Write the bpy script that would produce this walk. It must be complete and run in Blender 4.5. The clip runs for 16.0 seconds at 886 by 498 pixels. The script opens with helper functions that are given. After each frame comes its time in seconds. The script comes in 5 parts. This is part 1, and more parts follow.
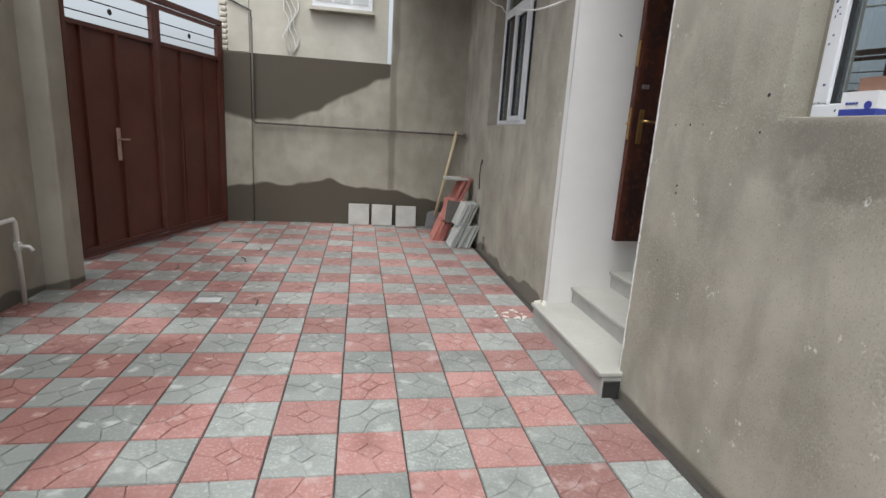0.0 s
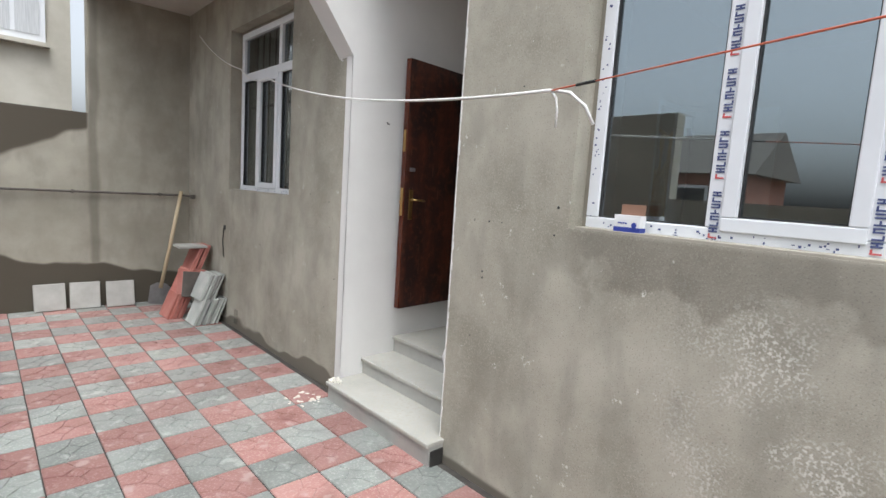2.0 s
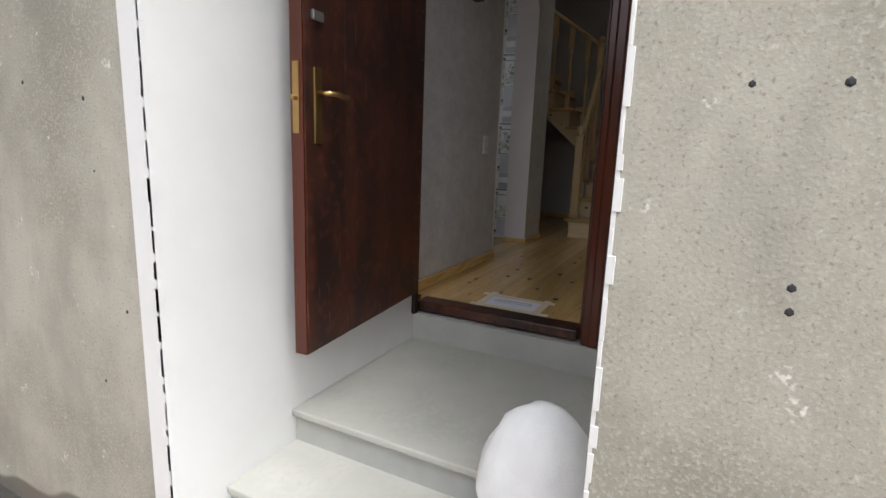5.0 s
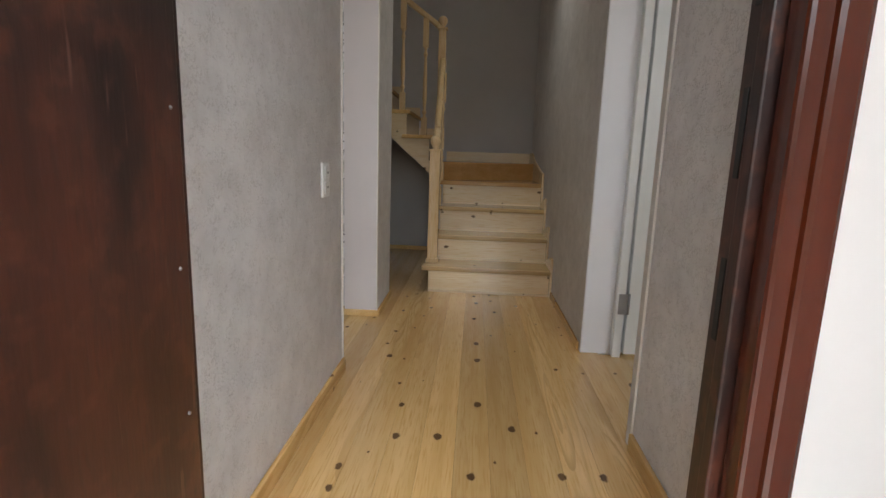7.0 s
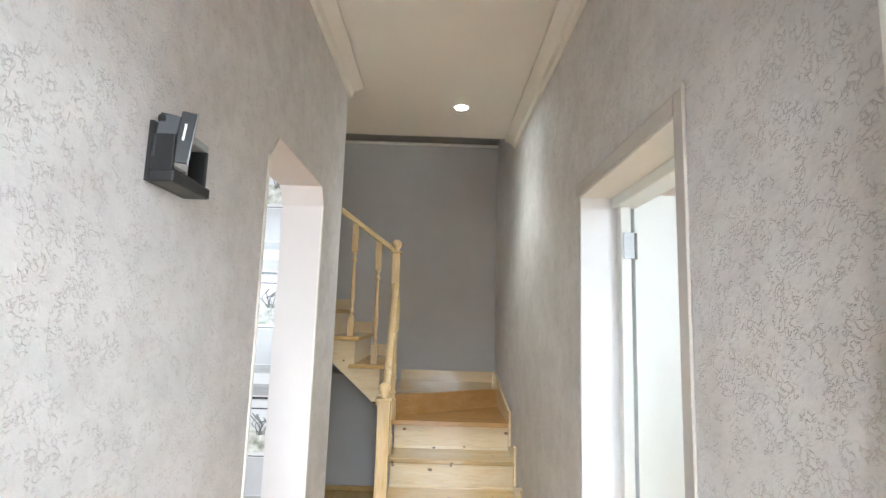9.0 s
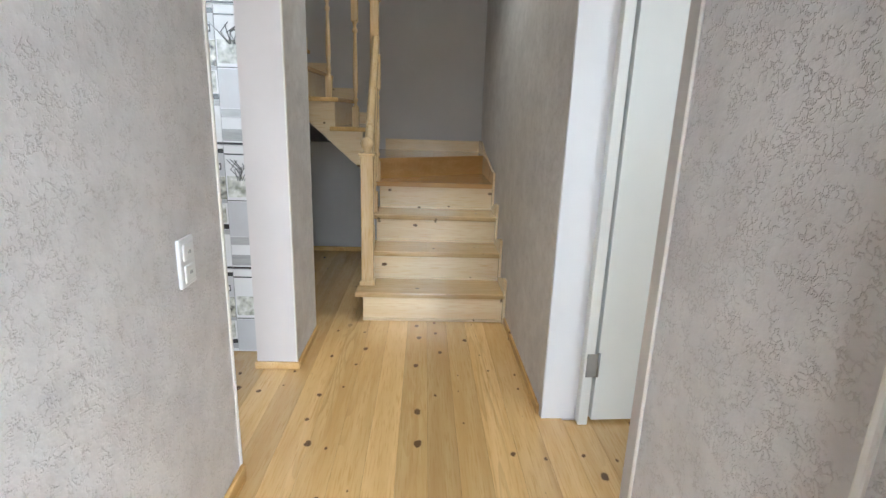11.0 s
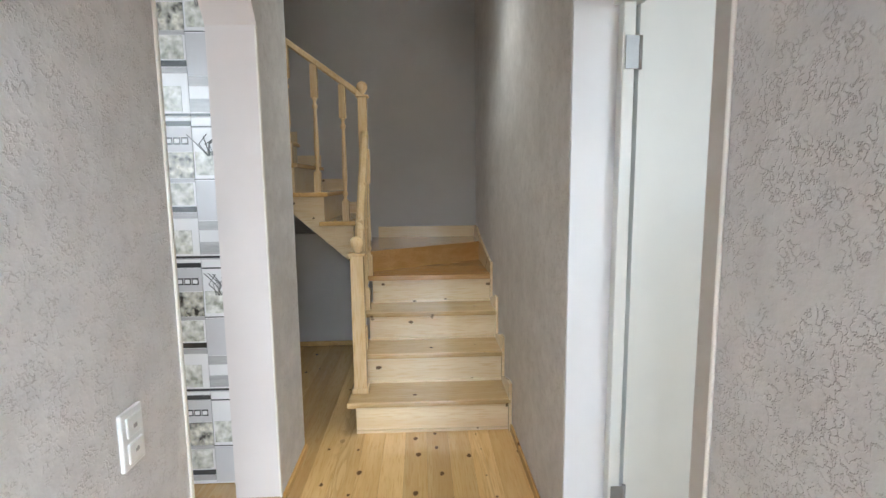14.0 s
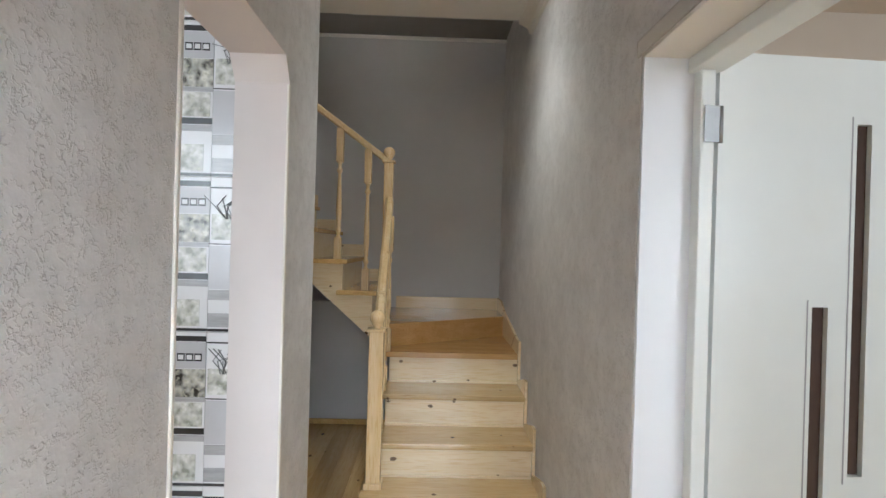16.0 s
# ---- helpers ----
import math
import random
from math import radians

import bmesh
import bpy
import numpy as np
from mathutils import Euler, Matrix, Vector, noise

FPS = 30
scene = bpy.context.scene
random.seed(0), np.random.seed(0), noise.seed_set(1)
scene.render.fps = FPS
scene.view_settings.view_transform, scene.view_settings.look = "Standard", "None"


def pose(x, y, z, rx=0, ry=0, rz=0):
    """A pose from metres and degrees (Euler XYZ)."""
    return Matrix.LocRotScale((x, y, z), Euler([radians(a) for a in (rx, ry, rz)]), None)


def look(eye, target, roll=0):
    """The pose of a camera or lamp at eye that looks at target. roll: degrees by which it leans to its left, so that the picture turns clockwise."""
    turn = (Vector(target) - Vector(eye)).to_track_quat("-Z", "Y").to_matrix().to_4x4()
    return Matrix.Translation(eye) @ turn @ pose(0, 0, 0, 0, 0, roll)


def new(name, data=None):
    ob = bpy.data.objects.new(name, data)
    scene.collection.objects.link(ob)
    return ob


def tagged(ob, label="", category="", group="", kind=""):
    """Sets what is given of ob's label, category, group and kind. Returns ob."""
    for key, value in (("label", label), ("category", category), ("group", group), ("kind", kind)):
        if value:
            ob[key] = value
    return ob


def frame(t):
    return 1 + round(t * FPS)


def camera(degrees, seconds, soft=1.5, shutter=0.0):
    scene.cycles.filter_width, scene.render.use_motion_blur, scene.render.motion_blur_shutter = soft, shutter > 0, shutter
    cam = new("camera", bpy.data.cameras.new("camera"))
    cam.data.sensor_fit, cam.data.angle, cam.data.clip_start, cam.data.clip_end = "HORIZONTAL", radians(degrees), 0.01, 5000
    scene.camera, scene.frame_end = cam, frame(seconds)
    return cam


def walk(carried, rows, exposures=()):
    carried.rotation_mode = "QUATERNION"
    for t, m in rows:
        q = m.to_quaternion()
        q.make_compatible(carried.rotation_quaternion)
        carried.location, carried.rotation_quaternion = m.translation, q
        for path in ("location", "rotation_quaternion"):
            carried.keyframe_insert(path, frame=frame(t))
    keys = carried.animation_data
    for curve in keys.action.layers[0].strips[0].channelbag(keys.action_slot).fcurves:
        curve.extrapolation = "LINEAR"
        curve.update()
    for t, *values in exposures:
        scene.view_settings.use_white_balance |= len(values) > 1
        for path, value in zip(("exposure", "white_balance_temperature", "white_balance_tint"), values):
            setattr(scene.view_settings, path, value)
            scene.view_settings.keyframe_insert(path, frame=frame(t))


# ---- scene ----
cam = camera(82.0, 16.0)
PATH = [
    (0, (-1.428, -2.468, 1.398), (-1.1, -0.547, 0.952), 3.6),
    (0.5, (-1.627, -2.236, 1.411), (-1.404, -0.317, 0.894), 2.8),
    (1, (-1.849, -2.107, 1.419), (-1.236, -0.283, 0.876), 1.9),
    (1.5, (-2.012, -2.118, 1.526), (-0.91, -0.512, 1.069), 2.9),
    (2, (-2.014, -2.16, 1.654), (-0.667, -0.7, 1.424), 3.7),
    (2.5, (-2.002, -2.097, 1.725), (-0.56, -0.713, 1.687), 4.1),
    (3, (-1.929, -1.787, 1.655), (-0.439, -0.453, 1.636), 3.9),
    (3.5, (-1.773, -1.355, 1.59), (-0.257, -0.056, 1.477), 3.6),
    (4, (-1.477, -0.947, 1.504), (0.091, 0.275, 1.285), 3.7),
    (4.2, (-1.359, -0.784, 1.474), (0.233, 0.395, 1.202), 3.4),
    (6.3, (0.26, 0.602, 1.359), (2.189, 0.882, 0.913), 1.9),
    (6.5, (0.415, 0.644, 1.437), (2.35, 0.864, 0.984), 2.0),
    (7, (0.712, 0.715, 1.542), (2.675, 0.83, 1.179), 1.9),
    (7.5, (0.87, 0.719, 1.775), (2.866, 0.769, 1.647), 1.6),
    (8, (1.012, 0.676, 1.983), (3.007, 0.694, 2.13), 2.4),
    (8.5, (1.087, 0.716, 2.087), (3.06, 0.703, 2.415), 1.6),
    (9, (1.199, 0.708, 2.057), (3.181, 0.692, 2.325), 1.8),
    (9.5, (1.291, 0.667, 1.958), (3.291, 0.653, 1.959), 2.3),
    (10, (1.29, 0.647, 1.833), (3.27, 0.645, 1.551), 2.1),
    (12.3, (1.304, 0.709, 1.814), (3.213, 0.59, 1.228), 2.2),
    (12.5, (1.305, 0.712, 1.814), (3.215, 0.588, 1.233), 2.4),
    (13, (1.33, 0.718, 1.846), (3.24, 0.591, 1.265), 2.6),
    (13.5, (1.466, 0.676, 1.88), (3.417, 0.588, 1.447), -0.6),
    (14, (1.501, 0.644, 1.959), (3.483, 0.56, 1.7), -0.6),
    (14.5, (1.491, 0.655, 2.056), (3.489, 0.571, 2.024), 0.3),
    (15, (1.481, 0.654, 2.109), (3.479, 0.599, 2.188), 1.2),
    (15.5, (1.551, 0.675, 2.038), (3.55, 0.646, 2.107), 1.5),
    (16, (1.735, 0.741, 1.994), (3.734, 0.694, 1.988), 1.6),
]
walk(cam, [(t, look(eye, target, roll)) for t, eye, target, roll in PATH], [(0, 0.68, 6150, 8), (1.0, 0.72, 6100, 8), (1.5, 0.95, 6100, 8), (3.0, 0.95, 6100, 8), (3.7, 1.15, 6100, 8), (4.2, 1.2, 6100, 8), (4.9, 1.35, 6100, 8), (5.6, 2.1, 6150, 8), (6.3, 2.95, 6200, 7), (7.0, 3.3, 6250, 8), (7.5, 3.75, 6050, 6), (8.0, 4.65, 5800, 3), (9.0, 5.0, 5700, 2), (10.0, 4.45, 5700, 3), (12.3, 4.4, 5650, 3), (13.5, 4.4, 5700, 3), (15.0, 4.7, 5750, 3), (16, 4.4, 5750, 4)])


# ---- world, sun, exposure ----
world = bpy.data.worlds.new("overcast_sky")
scene.world = world
world.use_nodes = True
wn, wl = world.node_tree.nodes, world.node_tree.links
sky = wn.new("ShaderNodeTexSky")
sky.sky_type, sky.sun_disc = "NISHITA", False
sky.sun_elevation, sky.sun_rotation = radians(67), radians(207)
sky.dust_density, sky.air_density = 6.0, 1.0
pale = wn.new("ShaderNodeHueSaturation")
pale.inputs["Saturation"].default_value = 0.22
wl.new(sky.outputs[0], pale.inputs["Color"])
wl.new(pale.outputs[0], wn["Background"].inputs["Color"])
wn["Background"].inputs["Strength"].default_value = 0.15
sun = new("sun", bpy.data.lights.new("sun", "SUN"))
sun.data.energy, sun.data.angle, sun.data.color = 0.7, radians(40), (1.0, 0.98, 0.95)
sun.matrix_world = look((-2.5, -5, 13), (0, 0, 0))


# ---- materials ----
def mat(name, a, b, scale=3.0, rough=0.85, fine=60.0, bump=0.15, metal=0.0, stretch=(1, 1, 1), detail=6.0, coat=0.0, c=None, world_space=True, per_object=0.0, dist=0.004):
    """Two colours mixed by large noise, a third grain colour by fine noise, and fine relief."""
    m = bpy.data.materials.new(name)
    m.use_nodes = True
    n, l = m.node_tree.nodes, m.node_tree.links
    p = n["Principled BSDF"]
    p.inputs["Roughness"].default_value, p.inputs["Metallic"].default_value = rough, metal
    p.inputs["Coat Weight"].default_value = coat
    if world_space:
        place = n.new("ShaderNodeNewGeometry").outputs["Position"]
    else:
        place = n.new("ShaderNodeTexCoord").outputs["Object"]
    mp = n.new("ShaderNodeMapping")
    mp.inputs["Scale"].default_value = stretch
    l.new(place, mp.inputs["Vector"])
    if per_object:
        info = n.new("ShaderNodeObjectInfo")
        mul = n.new("ShaderNodeMath")
        mul.operation = "MULTIPLY"
        mul.inputs[1].default_value = 37.0
        l.new(info.outputs["Random"], mul.inputs[0])
        l.new(mul.outputs[0], mp.inputs["Location"])
    big = n.new("ShaderNodeTexNoise")
    big.inputs["Scale"].default_value, big.inputs["Detail"].default_value, big.inputs["Roughness"].default_value = scale, detail, 0.6
    l.new(mp.outputs[0], big.inputs["Vector"])
    ramp = n.new("ShaderNodeValToRGB")
    ramp.color_ramp.elements[0].position, ramp.color_ramp.elements[1].position = 0.35, 0.65
    ramp.color_ramp.elements[0].color, ramp.color_ramp.elements[1].color = (*a, 1), (*b, 1)
    l.new(big.outputs["Fac"], ramp.inputs[0])
    out = ramp.outputs[0]
    small = n.new("ShaderNodeTexNoise")
    small.inputs["Scale"].default_value, small.inputs["Detail"].default_value = fine, 4.0
    l.new(mp.outputs[0], small.inputs["Vector"])
    if c:
        r2 = n.new("ShaderNodeValToRGB")
        r2.color_ramp.elements[0].position, r2.color_ramp.elements[1].position = 0.5, 0.7
        r2.color_ramp.elements[0].color, r2.color_ramp.elements[1].color = (0, 0, 0, 1), (1, 1, 1, 1)
        l.new(small.outputs["Fac"], r2.inputs[0])
        mx = n.new("ShaderNodeMix")
        mx.data_type = "RGBA"
        l.new(r2.outputs[0], mx.inputs[0])
        l.new(out, mx.inputs[6])
        mx.inputs[7].default_value = (*c, 1)
        out = mx.outputs[2]
    if per_object:
        hs = n.new("ShaderNodeHueSaturation")
        mr = n.new("ShaderNodeMapRange")
        mr.inputs[3].default_value, mr.inputs[4].default_value = 1 - per_object, 1 + per_object
        l.new(info.outputs["Random"], mr.inputs[0])
        l.new(mr.outputs[0], hs.inputs["Value"])
        l.new(out, hs.inputs["Color"])
        out = hs.outputs[0]
    l.new(out, p.inputs["Base Color"])
    if bump:
        bp = n.new("ShaderNodeBump")
        bp.inputs["Strength"].default_value, bp.inputs["Distance"].default_value = bump, dist
        l.new(small.outputs["Fac"], bp.inputs["Height"])
        l.new(bp.outputs[0], p.inputs["Normal"])
    return m


def tree_of(m):
    return m.node_tree.nodes, m.node_tree.links, m.node_tree.nodes["Principled BSDF"]


def base_link(m):
    n, l, p = tree_of(m)
    return p.inputs["Base Color"].links[0].from_socket


def stain(m, colour, build):
    """Lays a stain over a material; build(nodes, links) returns the socket of its mask."""
    n, l, p = tree_of(m)
    was = base_link(m)
    mx = n.new("ShaderNodeMix")
    mx.data_type = "RGBA"
    l.new(build(n, l), mx.inputs[0])
    l.new(was, mx.inputs[6])
    mx.inputs[7].default_value = (*colour, 1)
    l.new(mx.outputs[2], p.inputs["Base Color"])
    return m


def math_node(n, l, op, a, b=None, c=None):
    k = n.new("ShaderNodeMath")
    k.operation = op
    for i, v in enumerate((a, b, c)):
        if v is None:
            continue
        if isinstance(v, (int, float)):
            k.inputs[i].default_value = v
        else:
            l.new(v, k.inputs[i])
    return k.outputs[0]


def position(n, l):
    g = n.new("ShaderNodeNewGeometry")
    s = n.new("ShaderNodeSeparateXYZ")
    l.new(g.outputs["Position"], s.inputs[0])
    return g.outputs["Position"], s.outputs


def noise_at(n, l, vector, scale, detail=3.0):
    k = n.new("ShaderNodeTexNoise")
    k.inputs["Scale"].default_value, k.inputs["Detail"].default_value = scale, detail
    l.new(vector, k.inputs["Vector"])
    return k.outputs["Fac"]


def smooth(n, l, v, lo, hi):
    k = n.new("ShaderNodeMapRange")
    k.interpolation_type = "SMOOTHSTEP"
    k.inputs[1].default_value, k.inputs[2].default_value = lo, hi
    l.new(v, k.inputs[0])
    return k.outputs[0]


def damp_foot(n, l):
    """Rising damp along the foot of a wall, with a wavy edge."""
    v, s = position(n, l)
    h = math_node(n, l, "MULTIPLY", smooth(n, l, noise_at(n, l, v, 0.9, 2.0), 0.45, 0.75), 0.26)
    h = math_node(n, l, "MULTIPLY", h, smooth(n, l, s[1], -0.4, 0.9))
    h = math_node(n, l, "ADD", h, 0.045)
    d = math_node(n, l, "SUBTRACT", h, s[2])
    return smooth(n, l, d, -0.01, 0.02)


def far_damp(n, l):
    """Two big damp fields on the yard's end wall: one along the foot, one under the top."""
    v, s = position(n, l)
    wob = math_node(n, l, "MULTIPLY", math_node(n, l, "SUBTRACT", noise_at(n, l, v, 1.5, 2.0), 0.5), 0.35)
    hump = math_node(n, l, "MULTIPLY", math_node(n, l, "SINE", math_node(n, l, "MULTIPLY_ADD", s[0], 1.15, 3.9)), 0.13)
    low = math_node(n, l, "ADD", math_node(n, l, "ADD", hump, 0.47), wob)
    low_m = smooth(n, l, math_node(n, l, "SUBTRACT", low, s[2]), -0.02, 0.02)
    edge = math_node(n, l, "MULTIPLY_ADD", smooth(n, l, s[0], -2.6, -0.95), 0.62, 1.42)
    up = math_node(n, l, "SUBTRACT", s[2], math_node(n, l, "ADD", edge, wob))
    up_m = smooth(n, l, up, -0.03, 0.03)
    left = smooth(n, l, math_node(n, l, "MULTIPLY", s[0], -1.0), 1.02, 1.06)
    top = smooth(n, l, math_node(n, l, "MULTIPLY", s[2], -1.0), -2.35, -2.25)
    up_m = math_node(n, l, "MULTIPLY", math_node(n, l, "MULTIPLY", up_m, left), top)
    seam = smooth(n, l, math_node(n, l, "ABSOLUTE", math_node(n, l, "ADD", s[0], math_node(n, l, "MULTIPLY_ADD", wob, 0.3, 0.98))), 0.07, 0.02)
    seam = math_node(n, l, "MULTIPLY", seam, 0.45)
    return math_node(n, l, "MAXIMUM", math_node(n, l, "MAXIMUM", low_m, up_m), seam)


def splashes(n, l):
    """Pale lime spatter under the big window."""
    v, s = position(n, l)
    fine = smooth(n, l, noise_at(n, l, v, 85.0, 8.0), 0.48, 0.64)
    where = smooth(n, l, noise_at(n, l, v, 4.0, 9.0), 0.40, 0.60)
    where = math_node(n, l, "MULTIPLY", where, smooth(n, l, math_node(n, l, "MULTIPLY", s[1], -1.0), 1.15, 1.75))
    where = math_node(n, l, "MULTIPLY", where, smooth(n, l, s[2], 1.42, 1.15))
    few = smooth(n, l, noise_at(n, l, v, 13.0, 5.0), 0.66, 0.72)
    where = math_node(n, l, "MAXIMUM", where, few)
    return math_node(n, l, "MULTIPLY", math_node(n, l, "MULTIPLY", fine, where), 0.9)


def trowel_marks(n, l):
    """Drawn-out darker trowel patches of the float finish."""
    v, s = position(n, l)
    mp = n.new("ShaderNodeMapping")
    mp.inputs["Scale"].default_value = (1.0, 1.0, 0.45)
    l.new(v, mp.inputs["Vector"])
    a = smooth(n, l, noise_at(n, l, mp.outputs[0], 5.5, 8.0), 0.46, 0.68)
    return math_node(n, l, "MULTIPLY", a, 0.38)


def sand_grain(n, l):
    """Coarse dark sand showing in the render."""
    v, s = position(n, l)
    return math_node(n, l, "MULTIPLY", smooth(n, l, noise_at(n, l, v, 120.0, 3.0), 0.58, 0.70), 0.5)


def pits(n, l):
    """Sparse small pits left in the render."""
    v, s = position(n, l)
    vo = n.new("ShaderNodeTexVoronoi")
    vo.inputs["Scale"].default_value = 9.0
    l.new(v, vo.inputs["Vector"])
    sep = n.new("ShaderNodeSeparateColor")
    l.new(vo.outputs["Color"], sep.inputs[0])
    some = smooth(n, l, sep.outputs[0], 0.80, 0.82)
    size = math_node(n, l, "MULTIPLY_ADD", noise_at(n, l, v, 90.0, 2.0), 0.06, vo.outputs["Distance"])
    return math_node(n, l, "MULTIPLY", math_node(n, l, "MULTIPLY", smooth(n, l, size, 0.085, 0.06), some), 0.8)


def sill_damp(n, l):
    """Damp run-off band under the wide window."""
    v, s = position(n, l)
    wob = math_node(n, l, "MULTIPLY_ADD", noise_at(n, l, v, 4.5, 8.0), 0.7, s[2])
    band = math_node(n, l, "MULTIPLY", smooth(n, l, wob, 1.62, 1.70), smooth(n, l, s[2], 1.52, 1.49))
    return math_node(n, l, "MULTIPLY", math_node(n, l, "MULTIPLY", band, smooth(n, l, math_node(n, l, "MULTIPLY", s[1], -1.0), 0.70, 0.90)), 0.42)


CEMENT_A, CEMENT_B = (0.268, 0.246, 0.196), (0.432, 0.402, 0.332)
facade_mat = mat("cement_render", CEMENT_A, CEMENT_B, 1.7, 0.92, 150, 0.2, c=(0.40, 0.375, 0.315), dist=0.004)
stain(facade_mat, (0.215, 0.20, 0.165), trowel_marks)
stain(facade_mat, (0.15, 0.14, 0.12), sand_grain)
stain(facade_mat, (0.12, 0.107, 0.085), sill_damp)
stain(facade_mat, (0.62, 0.6, 0.54), splashes)
stain(facade_mat, (0.05, 0.045, 0.04), pits)
stain(facade_mat, (0.15, 0.132, 0.105), damp_foot)
end_mat = mat("damp_cement_render", (0.262, 0.241, 0.195), (0.375, 0.348, 0.288), 1.4, 0.92, 95, 0.4)
stain(end_mat, (0.20, 0.185, 0.155), trowel_marks)
stain(end_mat, (0.078, 0.066, 0.048), far_damp)
yard_mat = mat("grey_cement", (0.26, 0.235, 0.19), (0.36, 0.33, 0.275), 1.1, 0.92, 95, 0.3)
stain(yard_mat, (0.21, 0.19, 0.155), trowel_marks)
stain(yard_mat, (0.11, 0.1, 0.08), damp_foot)
old_plaster = mat("old_plaster", (0.46, 0.43, 0.36), (0.56, 0.53, 0.46), 2.2, 0.9, 80, 0.25)
white_plaster = mat("white_plaster", (0.64, 0.625, 0.60), (0.70, 0.685, 0.66), 1.3, 0.85, 70, 0.1)
step_mat = mat("limestone_slab", (0.36, 0.352, 0.315), (0.45, 0.44, 0.40), 2.0, 0.55, 40, 0.08, c=(0.42, 0.395, 0.33))
riser_mat = mat("limestone_riser", (0.34, 0.335, 0.31), (0.43, 0.42, 0.385), 3.0, 0.7, 60, 0.1)
red_paver = mat("red_paver", (0.27, 0.128, 0.112), (0.33, 0.178, 0.158), 2.6, 0.7, 70, 0.3, c=(0.38, 0.24, 0.215), per_object=0.24)
grey_paver = mat("grey_paver", (0.20, 0.215, 0.20), (0.265, 0.28, 0.26), 2.6, 0.68, 70, 0.3, c=(0.33, 0.34, 0.315), per_object=0.2)


def dirt(n, l):
    v, s = position(n, l)
    a = smooth(n, l, noise_at(n, l, v, 3.5, 6.0), 0.5, 0.72)
    b = smooth(n, l, math_node(n, l, "MULTIPLY", s[0], -1.0), 1.5, 2.6)
    c = smooth(n, l, noise_at(n, l, v, 0.8, 3.0), 0.34, 0.56)
    wet = math_node(n, l, "MULTIPLY", b, c)
    return math_node(n, l, "MULTIPLY", math_node(n, l, "MAXIMUM", math_node(n, l, "MULTIPLY", a, 0.6), wet), 0.78)


stain(red_paver, (0.125, 0.048, 0.038), dirt)
stain(grey_paver, (0.115, 0.12, 0.108), dirt)


def scuffs(n, l):
    v, s = position(n, l)
    return math_node(n, l, "MULTIPLY", smooth(n, l, noise_at(n, l, v, 9.0, 8.0), 0.56, 0.7), 0.55)


stain(red_paver, (0.43, 0.33, 0.30), scuffs)
stain(grey_paver, (0.42, 0.43, 0.40), scuffs)
joint_mat = mat("paver_bed", (0.035, 0.031, 0.027), (0.06, 0.053, 0.046), 6.0, 0.95, 90, 0.3)
gate_mat = mat("maroon_gate_paint", (0.078, 0.022, 0.014), (0.105, 0.032, 0.021), 3.0, 0.5, 50, 0.06)
pipe_mat = mat("old_pipe_paint", (0.06, 0.05, 0.042), (0.1, 0.085, 0.07), 6.0, 0.6, 40, 0.1)
white_pipe = mat("white_pipe", (0.62, 0.6, 0.56), (0.7, 0.68, 0.64), 6.0, 0.4, 40, 0.03)
upvc = mat("white_upvc", (0.69, 0.70, 0.72), (0.74, 0.75, 0.77), 4.0, 0.35, 30, 0.02)
film_blue = mat("blue_print", (0.05, 0.065, 0.17), (0.07, 0.09, 0.22), 8.0, 0.5, 30, 0.0)
film_red = mat("red_print", (0.5, 0.08, 0.08), (0.55, 0.1, 0.1), 8.0, 0.5, 30, 0.0)
rubber = mat("black_seal", (0.015, 0.015, 0.016), (0.025, 0.025, 0.026), 8.0, 0.6, 30, 0.0)
dark_steel = mat("dark_iron", (0.02, 0.019, 0.018), (0.035, 0.033, 0.03), 8.0, 0.6, 60, 0.1)
entry_door = mat("varnished_entry_door", (0.032, 0.009, 0.005), (0.088, 0.023, 0.011), 2.2, 0.4, 26, 0.08, stretch=(5, 5, 0.9), coat=0.05, c=(0.04, 0.012, 0.007))


def veneer_blotches(n, l):
    """Darker clouds in the varnish, drawn out along the grain."""
    v, s = position(n, l)
    mp = n.new("ShaderNodeMapping")
    mp.inputs["Scale"].default_value = (4.5, 4.5, 2.2)
    l.new(v, mp.inputs["Vector"])
    return math_node(n, l, "MULTIPLY", smooth(n, l, noise_at(n, l, mp.outputs[0], 1.3, 5.0), 0.42, 0.62), 0.9)


def worn_clouds(n, l):
    """Lighter uneven patches where the varnish is thin."""
    v, s = position(n, l)
    return math_node(n, l, "MULTIPLY", smooth(n, l, noise_at(n, l, v, 22.0, 7.0), 0.50, 0.68), 0.42)


def scratches(n, l):
    """Short pale scuffs, mostly upright, on the lower door."""
    v, s = position(n, l)
    mp = n.new("ShaderNodeMapping")
    mp.inputs["Scale"].default_value = (60.0, 60.0, 4.5)
    mp.inputs["Rotation"].default_value = (0.0, 0.16, 0.0)
    l.new(v, mp.inputs["Vector"])
    a = smooth(n, l, noise_at(n, l, mp.outputs[0], 1.0, 2.0), 0.64, 0.70)
    b = smooth(n, l, noise_at(n, l, v, 9.0, 2.0), 0.50, 0.60)
    return math_node(n, l, "MULTIPLY", math_node(n, l, "MULTIPLY", a, b), 0.35)


